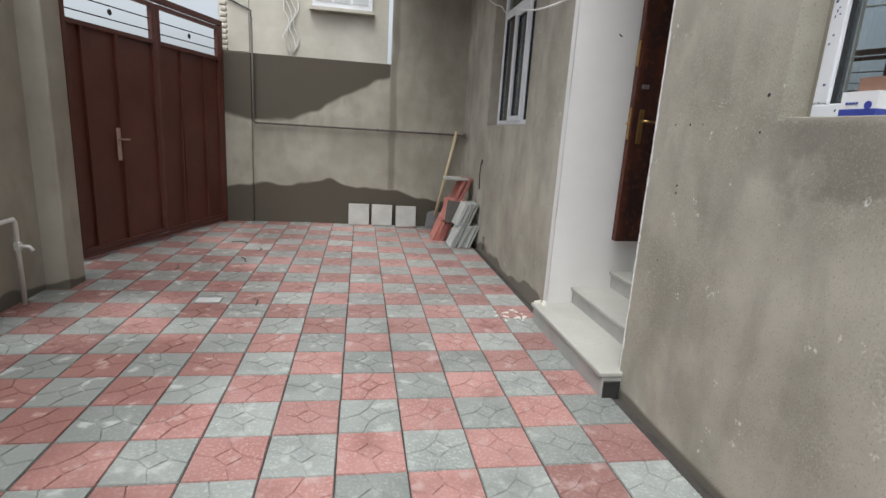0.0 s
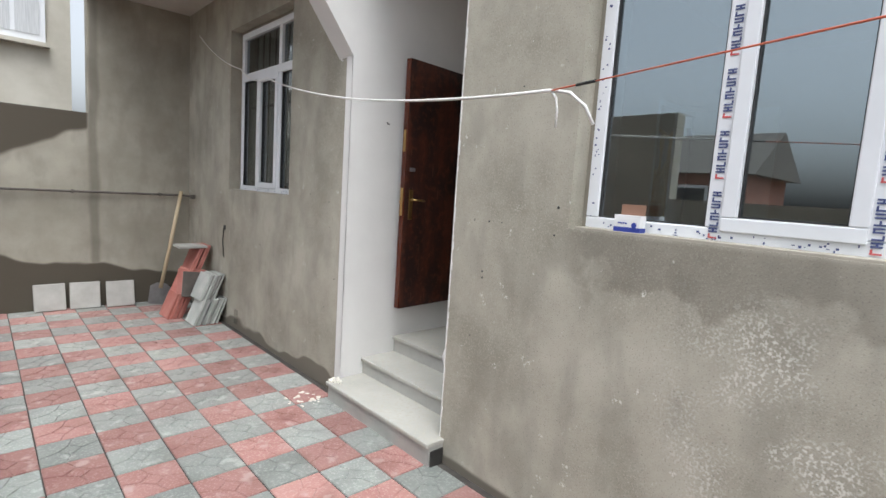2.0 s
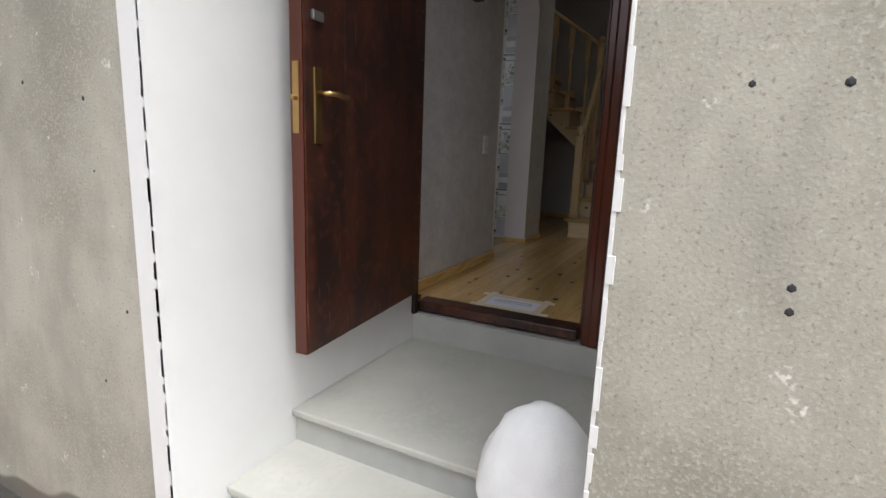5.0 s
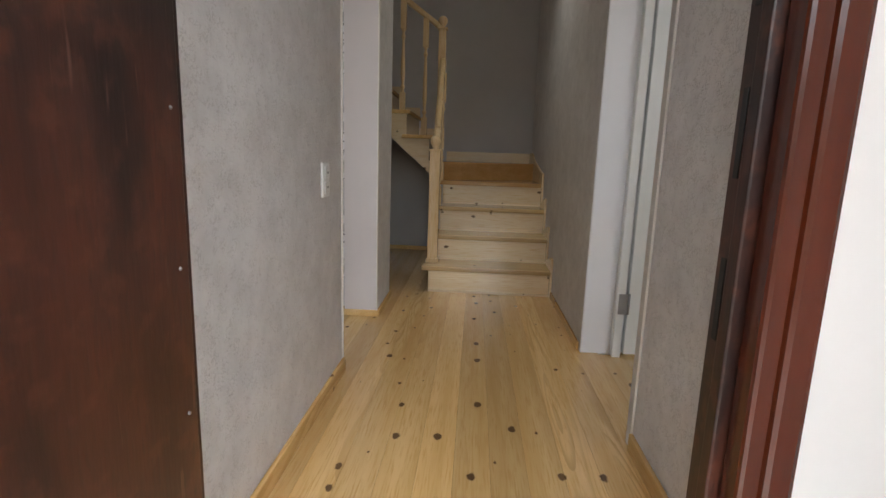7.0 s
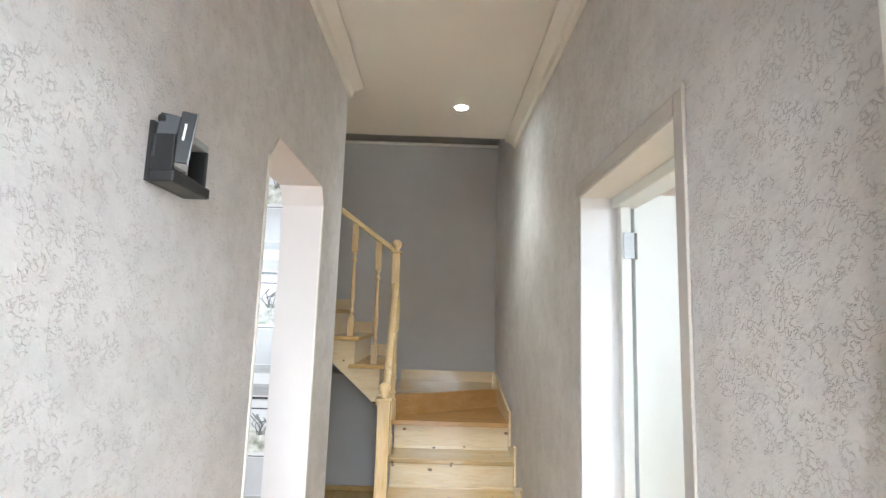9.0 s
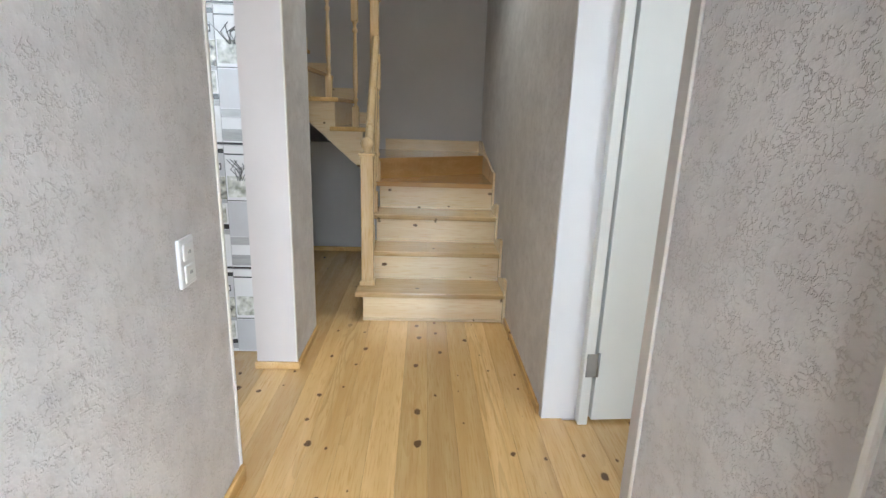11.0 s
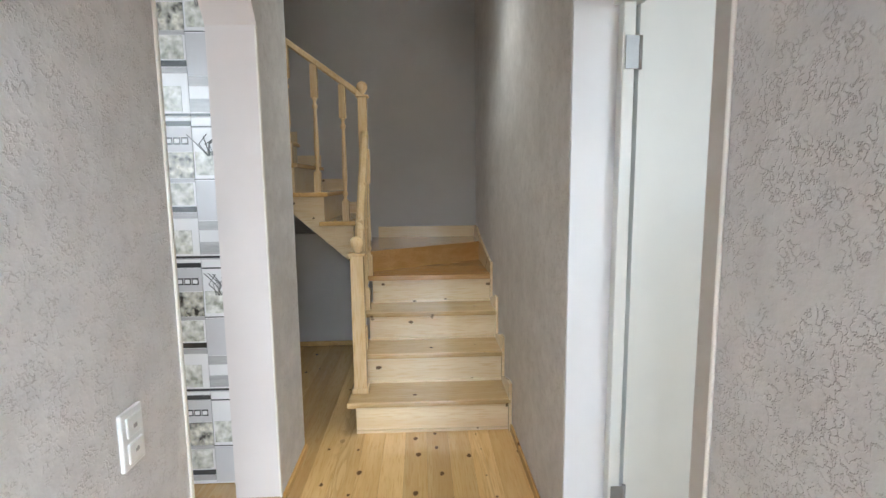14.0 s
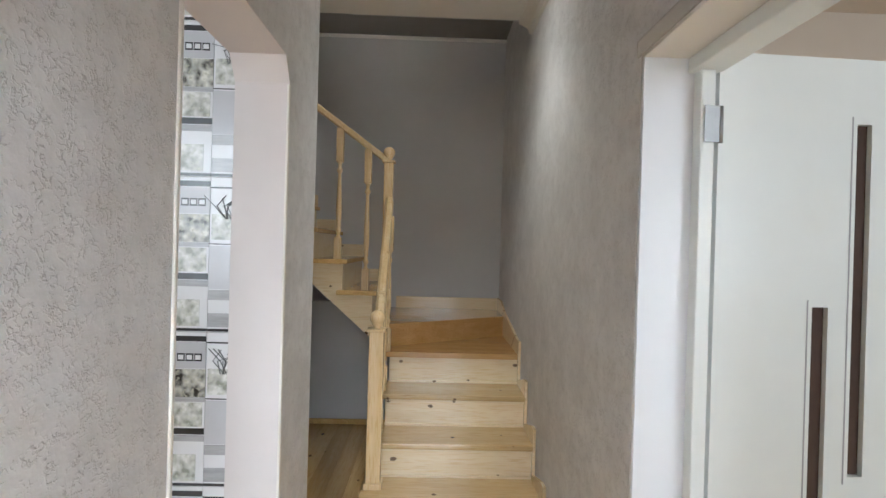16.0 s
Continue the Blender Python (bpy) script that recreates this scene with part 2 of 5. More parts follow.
stain(entry_door, (0.012, 0.005, 0.004), veneer_blotches)
stain(entry_door, (0.13, 0.042, 0.022), worn_clouds)
stain(entry_door, (0.24, 0.13, 0.09), scratches)
entry_frame = mat("mahogany_frame", (0.05, 0.009, 0.003), (0.088, 0.017, 0.006), 2.0, 0.2, 30, 0.03, stretch=(5, 5, 0.5), coat=0.0)
brass = mat("brass", (0.40, 0.26, 0.10), (0.48, 0.32, 0.13), 8.0, 0.3, 40, 0.02, metal=1.0)
steel = mat("plain_steel", (0.3, 0.3, 0.3), (0.38, 0.38, 0.38), 8.0, 0.5, 40, 0.02, metal=1.0)
shovel_wood = mat("worn_wood", (0.46, 0.36, 0.23), (0.56, 0.46, 0.31), 3.0, 0.8, 40, 0.1, stretch=(4, 4, 0.6))
card_white = mat("white_card", (0.72, 0.72, 0.72), (0.78, 0.78, 0.78), 6.0, 0.6, 50, 0.02)
card_brown = mat("brown_card", (0.22, 0.12, 0.08), (0.27, 0.15, 0.1), 6.0, 0.8, 50, 0.05)
card_blue = mat("blue_card", (0.03, 0.05, 0.28), (0.04, 0.06, 0.33), 6.0, 0.5, 50, 0.0)
wire_white = mat("white_cable", (0.7, 0.69, 0.66), (0.78, 0.77, 0.74), 9.0, 0.45, 50, 0.0)
wire_red = mat("red_wire", (0.55, 0.1, 0.06), (0.6, 0.16, 0.08), 9.0, 0.5, 50, 0.0)
bag_mat = mat("woven_sack", (0.68, 0.67, 0.66), (0.78, 0.77, 0.76), 7.0, 0.6, 160, 0.25)
lilac_paint = mat("white_gloss_paint", (0.78, 0.79, 0.82), (0.82, 0.83, 0.86), 2.0, 0.4, 60, 0.05)
ceiling_mat = mat("cream_ceiling_paint", (0.72, 0.69, 0.63), (0.76, 0.73, 0.67), 1.0, 0.8, 60, 0.04)
# the unlit stairwell's shade is put into this ceiling's grey
shaded_ceiling = mat("shaded_stairwell_ceiling", (0.22, 0.215, 0.21), (0.26, 0.255, 0.25), 1.5, 0.85, 60, 0.05)
cornice_mat = mat("cornice_foam", (0.76, 0.73, 0.67), (0.79, 0.76, 0.70), 2.0, 0.7, 60, 0.03)
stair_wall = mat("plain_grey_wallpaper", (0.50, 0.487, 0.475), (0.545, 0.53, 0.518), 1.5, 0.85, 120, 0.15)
pale_room = mat("beige_room_paint", (0.68, 0.60, 0.51), (0.72, 0.64, 0.55), 1.5, 0.85, 60, 0.05)
door_white = mat("white_interior_door", (0.76, 0.78, 0.76), (0.8, 0.82, 0.8), 2.0, 0.35, 60, 0.02)
door_glass = mat("smoked_strip", (0.07, 0.045, 0.038), (0.1, 0.066, 0.055), 2.0, 0.15, 60, 0.0)
black_plastic = mat("black_plastic", (0.012, 0.012, 0.013), (0.02, 0.02, 0.021), 6.0, 0.5, 60, 0.0)
grey_plastic = mat("grey_plastic", (0.3, 0.3, 0.3), (0.4, 0.4, 0.4), 6.0, 0.4, 60, 0.0)
white_plastic = mat("white_plastic", (0.8, 0.8, 0.79), (0.84, 0.84, 0.83), 6.0, 0.3, 60, 0.0)
tile_white = mat("white_glazed_tile", (0.78, 0.77, 0.78), (0.82, 0.81, 0.82), 4.0, 0.18, 60, 0.0)
tile_grey = mat("grey_glazed_band", (0.38, 0.37, 0.38), (0.5, 0.49, 0.5), 9.0, 0.2, 20, 0.0, stretch=(1, 1, 8))
tile_mid = mat("pale_grey_glazed_band", (0.55, 0.54, 0.56), (0.6, 0.59, 0.61), 4.0, 0.2, 60, 0.0)
tile_dark = mat("black_glazed_band", (0.03, 0.028, 0.028), (0.05, 0.047, 0.047), 8.0, 0.2, 60, 0.0)
flower = mat("printed_flowers", (0.045, 0.04, 0.036), (0.80, 0.78, 0.70), 24.0, 0.2, 70, 0.0, c=(0.50, 0.48, 0.38), detail=1.5)
flower_pale = mat("pale_printed_flowers", (0.34, 0.34, 0.29), (0.82, 0.81, 0.78), 26.0, 0.2, 70, 0.0, c=(0.62, 0.62, 0.54), detail=1.5)
twig = mat("dark_twig_print", (0.12, 0.12, 0.12), (0.2, 0.2, 0.2), 9.0, 0.3, 50, 0.0)
paper = mat("white_paper", (0.74, 0.74, 0.8), (0.78, 0.78, 0.84), 9.0, 0.7, 50, 0.02)
tape = mat("masking_tape", (0.7, 0.6, 0.42), (0.75, 0.65, 0.47), 9.0, 0.6, 50, 0.05)
ink = mat("grey_ink", (0.2, 0.2, 0.26), (0.26, 0.26, 0.32), 9.0, 0.7, 50, 0.0)
soffit_mat = mat("grey_soffit", (0.50, 0.47, 0.42), (0.56, 0.53, 0.48), 1.2, 0.9, 60, 0.15)
stone_chip = mat("plaster_chip", (0.6, 0.57, 0.5), (0.7, 0.67, 0.6), 9.0, 0.9, 60, 0.2)
brick_mat = mat("neighbour_brick", (0.26, 0.12, 0.085), (0.33, 0.16, 0.115), 1.5, 0.9, 40, 0.2)
roof_mat = mat("weathered_roof", (0.12, 0.105, 0.09), (0.18, 0.16, 0.14), 2.0, 0.9, 40, 0.2, stretch=(8, 1, 1))
bark = mat("bark", (0.06, 0.045, 0.03), (0.1, 0.08, 0.055), 8.0, 0.9, 30, 0.3)
leaf_mat = mat("foliage", (0.035, 0.06, 0.02), (0.07, 0.11, 0.04), 3.0, 0.7, 30, 0.0)
earth = mat("bare_earth", (0.16, 0.13, 0.1), (0.24, 0.2, 0.155), 0.7, 0.95, 20, 0.3)
curtain_mat = mat("grey_net_curtain", (0.45, 0.46, 0.47), (0.6, 0.61, 0.62), 3.0, 0.9, 40, 0.1, stretch=(30, 30, 1))


def wallpaper(name, a, b, c):
    """Embossed paper: pale ground, soft darker flecks, raised crinkled veins."""
    m = mat(name, a, b, 9.0, 0.8, 55, 0.0)
    n, l, p = tree_of(m)
    v, s = position(n, l)
    ridge = math_node(n, l, "ABSOLUTE", math_node(n, l, "SUBTRACT", noise_at(n, l, v, 80.0, 2.5), 0.5))
    vein = smooth(n, l, ridge, 0.065, 0.005)
    patch = smooth(n, l, noise_at(n, l, v, 30.0, 5.0), 0.42, 0.60)
    mask = math_node(n, l, "MULTIPLY", vein, patch)
    half = math_node(n, l, "MULTIPLY", mask, 0.40)
    mx = n.new("ShaderNodeMix")
    mx.data_type = "RGBA"
    l.new(half, mx.inputs[0])
    l.new(base_link(m), mx.inputs[6])
    mx.inputs[7].default_value = (*c, 1)
    l.new(mx.outputs[2], p.inputs["Base Color"])
    bp = n.new("ShaderNodeBump")
    bp.inputs["Strength"].default_value, bp.inputs["Distance"].default_value = 0.5, 0.004
    height = math_node(n, l, "ADD", math_node(n, l, "MULTIPLY", noise_at(n, l, v, 60.0, 4.0), 0.8), math_node(n, l, "MULTIPLY", mask, 0.9))
    l.new(height, bp.inputs["Height"])
    l.new(bp.outputs[0], p.inputs["Normal"])
    return m


paper_hall = wallpaper("embossed_wallpaper", (0.60, 0.58, 0.57), (0.70, 0.68, 0.67), (0.41, 0.375, 0.355))


def figure(m, axis, colour):
    """Long arched growth-ring figure, offset board by board."""
    n, l, p = tree_of(m)
    v, s = position(n, l)
    info = n.new("ShaderNodeObjectInfo")
    mp = n.new("ShaderNodeMapping")
    sc = [7.0, 7.0, 7.0]
    sc[axis] = 0.75
    mp.inputs["Scale"].default_value = sc
    l.new(v, mp.inputs["Vector"])
    l.new(math_node(n, l, "MULTIPLY", info.outputs["Random"], 53.0), mp.inputs["Location"])
    rings = noise_at(n, l, mp.outputs[0], 0.9, 1.5)
    saw = math_node(n, l, "FRACT", math_node(n, l, "MULTIPLY", rings, 16.0))
    line = math_node(n, l, "MULTIPLY", smooth(n, l, saw, 0.35, 0.95), smooth(n, l, saw, 1.0, 0.95))
    where = smooth(n, l, noise_at(n, l, mp.outputs[0], 0.5, 2.0), 0.48, 0.66)
    mx = n.new("ShaderNodeMix")
    mx.data_type = "RGBA"
    l.new(math_node(n, l, "MULTIPLY", math_node(n, l, "MULTIPLY", line, where), 0.85), mx.inputs[0])
    l.new(base_link(m), mx.inputs[6])
    mx.inputs[7].default_value = (*[q * 0.9 for q in colour], 1)
    l.new(mx.outputs[2], p.inputs["Base Color"])


def pine(name, axis, light=1.0, knots=True, flat=None, tones=((0.60, 0.38, 0.15), (0.70, 0.485, 0.235), (0.53, 0.30, 0.11)), boards=0.08, ringed=False):
    """Varnished pine with grain along one axis, growth rings and dark knots."""
    st = [9.0, 9.0, 9.0]
    st[axis] = 0.55
    a, b, grain = ([v * light for v in t] for t in tones)
    m = mat(name, a, b, 1.6, 0.24, 18, 0.03, stretch=st, coat=0.4, c=grain, per_object=boards)
    if ringed:
        figure(m, axis, grain)
    if knots:
        n, l, p = tree_of(m)
        v, s = position(n, l)
        comb = n.new("ShaderNodeCombineXYZ")
        if flat == 2:
            l.new(s[0], comb.inputs[0])
            l.new(s[1], comb.inputs[1])
        else:
            l.new(s[1], comb.inputs[0])
            l.new(math_node(n, l, "MULTIPLY_ADD", s[0], 0.83, s[2]), comb.inputs[1])
        mp = n.new("ShaderNodeMapping")
        mp.inputs["Scale"].default_value = (5.0, 7.5, 1.0)
        l.new(comb.outputs[0], mp.inputs["Vector"])
        vo = n.new("ShaderNodeTexVoronoi")
        vo.voronoi_dimensions = "2D"
        vo.inputs["Scale"].default_value = 1.0
        l.new(mp.outputs[0], vo.inputs["Vector"])
        sep = n.new("ShaderNodeSeparateColor")
        l.new(vo.outputs["Color"], sep.inputs[0])
        wob = math_node(n, l, "MULTIPLY_ADD", noise_at(n, l, v, 45.0, 3.0), 0.12, vo.outputs["Distance"])
        core = smooth(n, l, math_node(n, l, "MULTIPLY_ADD", sep.outputs[1], 0.13, wob), *((0.19, 0.15) if flat == 2 else (0.165, 0.13)))
        some = smooth(n, l, sep.outputs[0], 0.38, 0.40)
        k = math_node(n, l, "MULTIPLY", math_node(n, l, "MULTIPLY", core, some), 0.85)
        mx = n.new("ShaderNodeMix")
        mx.data_type = "RGBA"
        l.new(k, mx.inputs[0])
        l.new(base_link(m), mx.inputs[6])
        mx.inputs[7].default_value = (0.075, 0.03, 0.012, 1)
        l.new(mx.outputs[2], p.inputs["Base Color"])
    return m


pine_floor = pine("pine_floor_boards", 0, 1.0, flat=2, boards=0.2, ringed=True, tones=((0.64, 0.40, 0.145), (0.74, 0.505, 0.22), (0.61, 0.365, 0.125)))
# light from the entrance is in the tones: risers and trim brightened, treads darkened
pine_lit = pine("lit_pine_stair_boards", 1, 1.0, tones=((0.78, 0.61, 0.37), (0.84, 0.70, 0.47), (0.74, 0.55, 0.31)))
pine_shaded_tread = pine("shaded_pine_tread_boards", 1, 1.0, tones=((0.50, 0.34, 0.15), (0.57, 0.41, 0.20), (0.45, 0.28, 0.11)))
# the winders' shadow is mixed into these browner pine tones
pine_shaded = pine("shaded_varnished_pine", 1, 1.0, knots=False, tones=((0.44, 0.25, 0.085), (0.52, 0.31, 0.12), (0.40, 0.21, 0.065)))
pine_post = pine("pine_turned_wood", 2, 1.0, knots=False, tones=((0.70, 0.50, 0.26), (0.77, 0.60, 0.36), (0.64, 0.42, 0.18)))

glass = bpy.data.materials.new("window_glass")
glass.use_nodes = True
gp = glass.node_tree.nodes["Principled BSDF"]
gp.inputs["Transmission Weight"].default_value, gp.inputs["Roughness"].default_value, gp.inputs["IOR"].default_value = 1.0, 0.0, 3.3
gp.inputs["Specular Tint"].default_value = (0.84, 0.95, 1.0, 1)
gp.inputs["Base Color"].default_value = (0.36, 0.41, 0.43, 1)
glass_plain = glass.copy()
glass_plain.name = "plain_window_glass"
glass_plain.node_tree.nodes["Principled BSDF"].inputs["IOR"].default_value = 1.75
lamp_glow = bpy.data.materials.new("lit_lamp_lens")
lamp_glow.use_nodes = True
lp = lamp_glow.node_tree.nodes["Principled BSDF"]
lp.inputs["Emission Color"].default_value, lp.inputs["Emission Strength"].default_value = (1, 0.95, 0.86, 1), 12.0


# ---- mesh helpers ----
def box(bm, x0, x1, y0, y1, z0, z1, bevel=0.0):
    v = [bm.verts.new((x, y, z)) for x in (x0, x1) for y in (y0, y1) for z in (z0, z1)]
    f = [bm.faces.new([v[i] for i in q]) for q in ((0, 1, 3, 2), (4, 6, 7, 5), (0, 4, 5, 1), (2, 3, 7, 6), (0, 2, 6, 4), (1, 5, 7, 3))]
    if bevel:
        edges = {e for q in f for e in q.edges}
        bmesh.ops.bevel(bm, geom=list(edges), offset=bevel, segments=2, profile=0.5, affect="EDGES")
    return bm


def bx(*a, **k):
    return box(bmesh.new(), *a, **k)


def prism(bm, pts, axis, lo, hi):
    """A polygon in the plane across axis, pushed from lo to hi. Points in the order of the two other axes."""
    def at(p, h):
        q = list(p)
        q.insert(axis, h)
        return bm.verts.new(q)
    a, b = [at(p, lo) for p in pts], [at(p, hi) for p in pts]
    n = len(pts)
    bm.faces.new(a[::-1])
    bm.faces.new(b)
    for i in range(n):
        bm.faces.new((a[i], a[(i + 1) % n], b[(i + 1) % n], b[i]))
    bmesh.ops.recalc_face_normals(bm, faces=bm.faces)
    return bm


def tube(bm, pts, r, sides=8):
    """A round bar along points."""
    pts = [Vector(p) for p in pts]
    rings = []
    for i, p in enumerate(pts):
        d = (pts[min(i + 1, len(pts) - 1)] - pts[max(i - 1, 0)]).normalized()
        u = d.orthogonal().normalized() if i == 0 else (u - d * u.dot(d)).normalized()
        w = d.cross(u)
        rings.append([bm.verts.new(p + r * (math.cos(2 * math.pi * k / sides) * u + math.sin(2 * math.pi * k / sides) * w)) for k in range(sides)])
    for a, b in zip(rings, rings[1:]):
        for k in range(sides):
            f = bm.faces.new((a[k], a[(k + 1) % sides], b[(k + 1) % sides], b[k]))
            f.smooth = True
    bm.faces.new(rings[0][::-1])
    bm.faces.new(rings[-1])
    return bm


def lathe(bm, profile, x=0.0, y=0.0, sides=14):
    """Turned shape: (radius, z) rows."""
    rings = [[bm.verts.new((x + r * math.cos(2 * math.pi * k / sides), y + r * math.sin(2 * math.pi * k / sides), z)) for k in range(sides)] for r, z in profile]
    for a, b in zip(rings, rings[1:]):
        for k in range(sides):
            f = bm.faces.new((a[k], a[(k + 1) % sides], b[(k + 1) % sides], b[k]))
            f.smooth = True
    bm.faces.new(rings[0][::-1])
    bm.faces.new(rings[-1])
    return bm


def mesh_of(name, bm, material):
    me = bpy.data.meshes.new(name)
    bmesh.ops.recalc_face_normals(bm, faces=bm.faces)
    bm.to_mesh(me)
    bm.free()
    me.materials.append(material)
    return me


def solid(name, bm, material, label="", category="", group="", kind=""):
    return tagged(new(name, mesh_of(name, bm, material)), label, category, group, kind)


def part(name, bm, material, parent, label=""):
    ob = new(name, mesh_of(name, bm, material))
    ob.parent = parent
    return tagged(ob, label)


def thing(name, label, category, at=(0, 0, 0), group="", kind=""):
    ob = new(name)
    ob.location = at
    ob.empty_display_size = 0.1
    return tagged(ob, label, category, group, kind)


def wall(name, axis, lo, hi, u0, u1, z0, z1, holes, material, label, kind="structure", category="wall"):
    """A wall across axis (0: x, 1: y) from lo to hi, along the other axis u0..u1, with openings (ua, ub, za, zb) through it."""
    us = sorted({u0, u1, *[h[i] for h in holes for i in (0, 1) if u0 < h[i] < u1]})
    zs = sorted({z0, z1, *[h[i] for h in holes for i in (2, 3) if z0 < h[i] < z1]})
    bm = bmesh.new()
    solid_cell = {}
    for i in range(len(us) - 1):
        for j in range(len(zs) - 1):
            cu, cz = (us[i] + us[i + 1]) / 2, (zs[j] + zs[j + 1]) / 2
            solid_cell[i, j] = not any(h[0] < cu < h[1] and h[2] < cz < h[3] for h in holes)
    cache = {}

    def v(d, u, z):
        key = (d, u, z)
        if key not in cache:
            cache[key] = bm.verts.new((d, u, z) if axis == 0 else (u, d, z))
        return cache[key]
    for (i, j), on in solid_cell.items():
        if not on:
            continue
        a, b, c, d = us[i], us[i + 1], zs[j], zs[j + 1]
        for w in (lo, hi):
            bm.faces.new((v(w, a, c), v(w, b, c), v(w, b, d), v(w, a, d)))
        if not solid_cell.get((i - 1, j)):
            bm.faces.new((v(lo, a, c), v(hi, a, c), v(hi, a, d), v(lo, a, d)))
        if not solid_cell.get((i + 1, j)):
            bm.faces.new((v(lo, b, c), v(hi, b, c), v(hi, b, d), v(lo, b, d)))
        if not solid_cell.get((i, j - 1)):
            bm.faces.new((v(lo, a, c), v(hi, a, c), v(hi, b, c), v(lo, b, c)))
        if not solid_cell.get((i, j + 1)):
            bm.faces.new((v(lo, a, d), v(hi, a, d), v(hi, b, d), v(lo, b, d)))
    return solid(name, bm, material, label, category, "", kind)


# ---- plan ----
FX = 0.05            # face of the house
FAR = 5.05           # yard's end wall
FLOOR = 0.60         # hall floor
LW, RW = 1.26, 0.16  # hall walls
CEIL = 3.38
BACK = 6.0
DOORX = 1.45

# ---- large structure: yard ----
solid("ground", bx(-60, FX + 0.1, -60, 60, -0.3, -0.03), earth, "bare brown earth around the yard", "ground", kind="structure")
yard_floor = solid("pavement", bx(-4.6, FX + 0.02, -5.5, FAR, -0.028, -0.008), joint_mat, "yard paved with red and grey square concrete slabs", "pavement", kind="structure")

W1 = (2.155, 3.56, 1.505, 3.16)
W2 = (-2.62, -0.81, 1.512, 3.16)
ENTRY = (-0.007, 1.173, -0.1, 3.42)
wall("wall_facade", 0, FX, FX + 0.27, -5.5, FAR + 0.2, -0.1, 6.2, [(W1[0], W1[1] + 0.055, W1[2], W1[3] + 0.03), (W2[0], W2[1] + 0.025, W2[2], W2[3]), ENTRY], facade_mat, "rough grey cement-rendered house front with damp foot")
wall("wall_yard_end", 1, FAR, FAR + 0.2, -3.3, FX, -0.1, 2.27, [], end_mat, "low cement-rendered yard wall with dark damp patches")
wall("wall_yard_end_tall", 1, FAR + 0.003, FAR + 0.2, -1.03, FX, 2.27, 6.2, [], end_mat, "tall grey cement-rendered wall closing the yard")
wall("wall_yard_side", 0, -4.05, -3.85, 0.6, 1.86, -0.1, 2.75, [], yard_mat, "grey cement-rendered side wall of the yard")
wall("wall_yard_side_low", 0, -4.05, -3.852, -5.5, 0.6, -0.1, 1.72, [], yard_mat, "low grey cement-rendered side wall of the yard")
wall("wall_yard_back", 1, -5.7, -5.5, -4.05, FX + 0.27, -0.1, 2.0, [], yard_mat, "grey cement-rendered wall behind the yard")
solid("gate_pillar", bx(-4.1, -3.68, 1.81, 2.06, -0.1, 2.95, bevel=0.012), yard_mat, "square cement-rendered gate pillar, damp at its foot", "pillar", kind="structure")
solid("gate_pillar", bx(-3.29, -2.9, 5.0, 5.06, -0.1, 2.26, bevel=0.008), end_mat, "flat cement-rendered pillar beside the gate", "pillar", kind="structure")

# paving slabs: five raised fields between grooves
TILE = 0.30
QS = [(0.30, 0.50), (0.52, 0.30), (0.72, 0.50), (0.50, 0.70)]
BS = [(0.62, 0.0), (1.0, 0.40), (0.38, 1.0), (0.0, 0.60)]
FIELDS = [QS, [(0, 0), BS[0], QS[1], QS[0], BS[3]], [BS[0], (1, 0), BS[1], QS[2], QS[1]], [BS[1], (1, 1), BS[2], QS[3], QS[2]], [BS[2], (0, 1), BS[3], QS[0], QS[3]]]


def paver_mesh(name, material, half_turn, scale=TILE - 0.003, thick=0.03):
    bm = bmesh.new()
    g = 0.017
    box(bm, -scale / 2 + 0.002, scale / 2 - 0.002, -scale / 2 + 0.002, scale / 2 - 0.002, -thick, -0.006)
    for poly in FIELDS:
        cx, cy = sum(p[0] for p in poly) / len(poly), sum(p[1] for p in poly) / len(poly)
        low, top = [], []
        for px, py in poly:
            for ring, inset, z in ((low, g * 0.55, -0.0061), (top, g * 1.05, 0.0)):
                d = math.hypot(cx - px, cy - py)
                qx, qy = px + (cx - px) / d * inset * 1.3 - 0.5, py + (cy - py) / d * inset * 1.3 - 0.5
                if half_turn:
                    qx, qy = -qy, qx
                ring.append(bm.verts.new((qx * scale, qy * scale, z)))
        bm.faces.new(top)
        for i in range(len(top)):
            j = (i + 1) % len(top)
            bm.faces.new((low[i], low[j], top[j], top[i]))
    return mesh_of(name, bm, material)


# ---- entrance recess ----
recess = thing("entrance_steps", "pale limestone entrance steps with worn plaster rubble", "steps", kind="structure")
for x0, x1, z0, z1 in ((-0.085, 0.30, -0.02, 0.148), (0.23, 0.60, 0.1, 0.278), (0.535, 1.47, 0.2, 0.412)):
    part("tread", bx(x0, x1, -0.04 if x0 < 0 else 0.004, 1.163 if x0 > 0 else 1.155, z1 - 0.028, z1, bevel=0.006), step_mat, recess, "pale limestone tread")
    part("riser", bx(x0 + 0.02, x1 - 0.01, 0.004 if x0 > 0 else -0.035, 1.16 if x0 > 0 else 1.145, z0, z1 - 0.029), riser_mat, recess, "stained limestone riser")
part("riser", bx(1.43, 1.72, 0.004, 1.160, 0.41, 0.545), riser_mat, recess, "cement riser under the door sill")
part("chipped_end", bx(-0.06, 0.04, -0.052, -0.041, 0.0, 0.10, bevel=0.004), dark_steel, recess, "dark broken mortar at the step end")
wall("wall_recess_left", 1, 1.165, 1.25, FX - 0.004, 1.45, -0.1, 3.44, [], white_plaster, "white plastered side of the entrance recess")
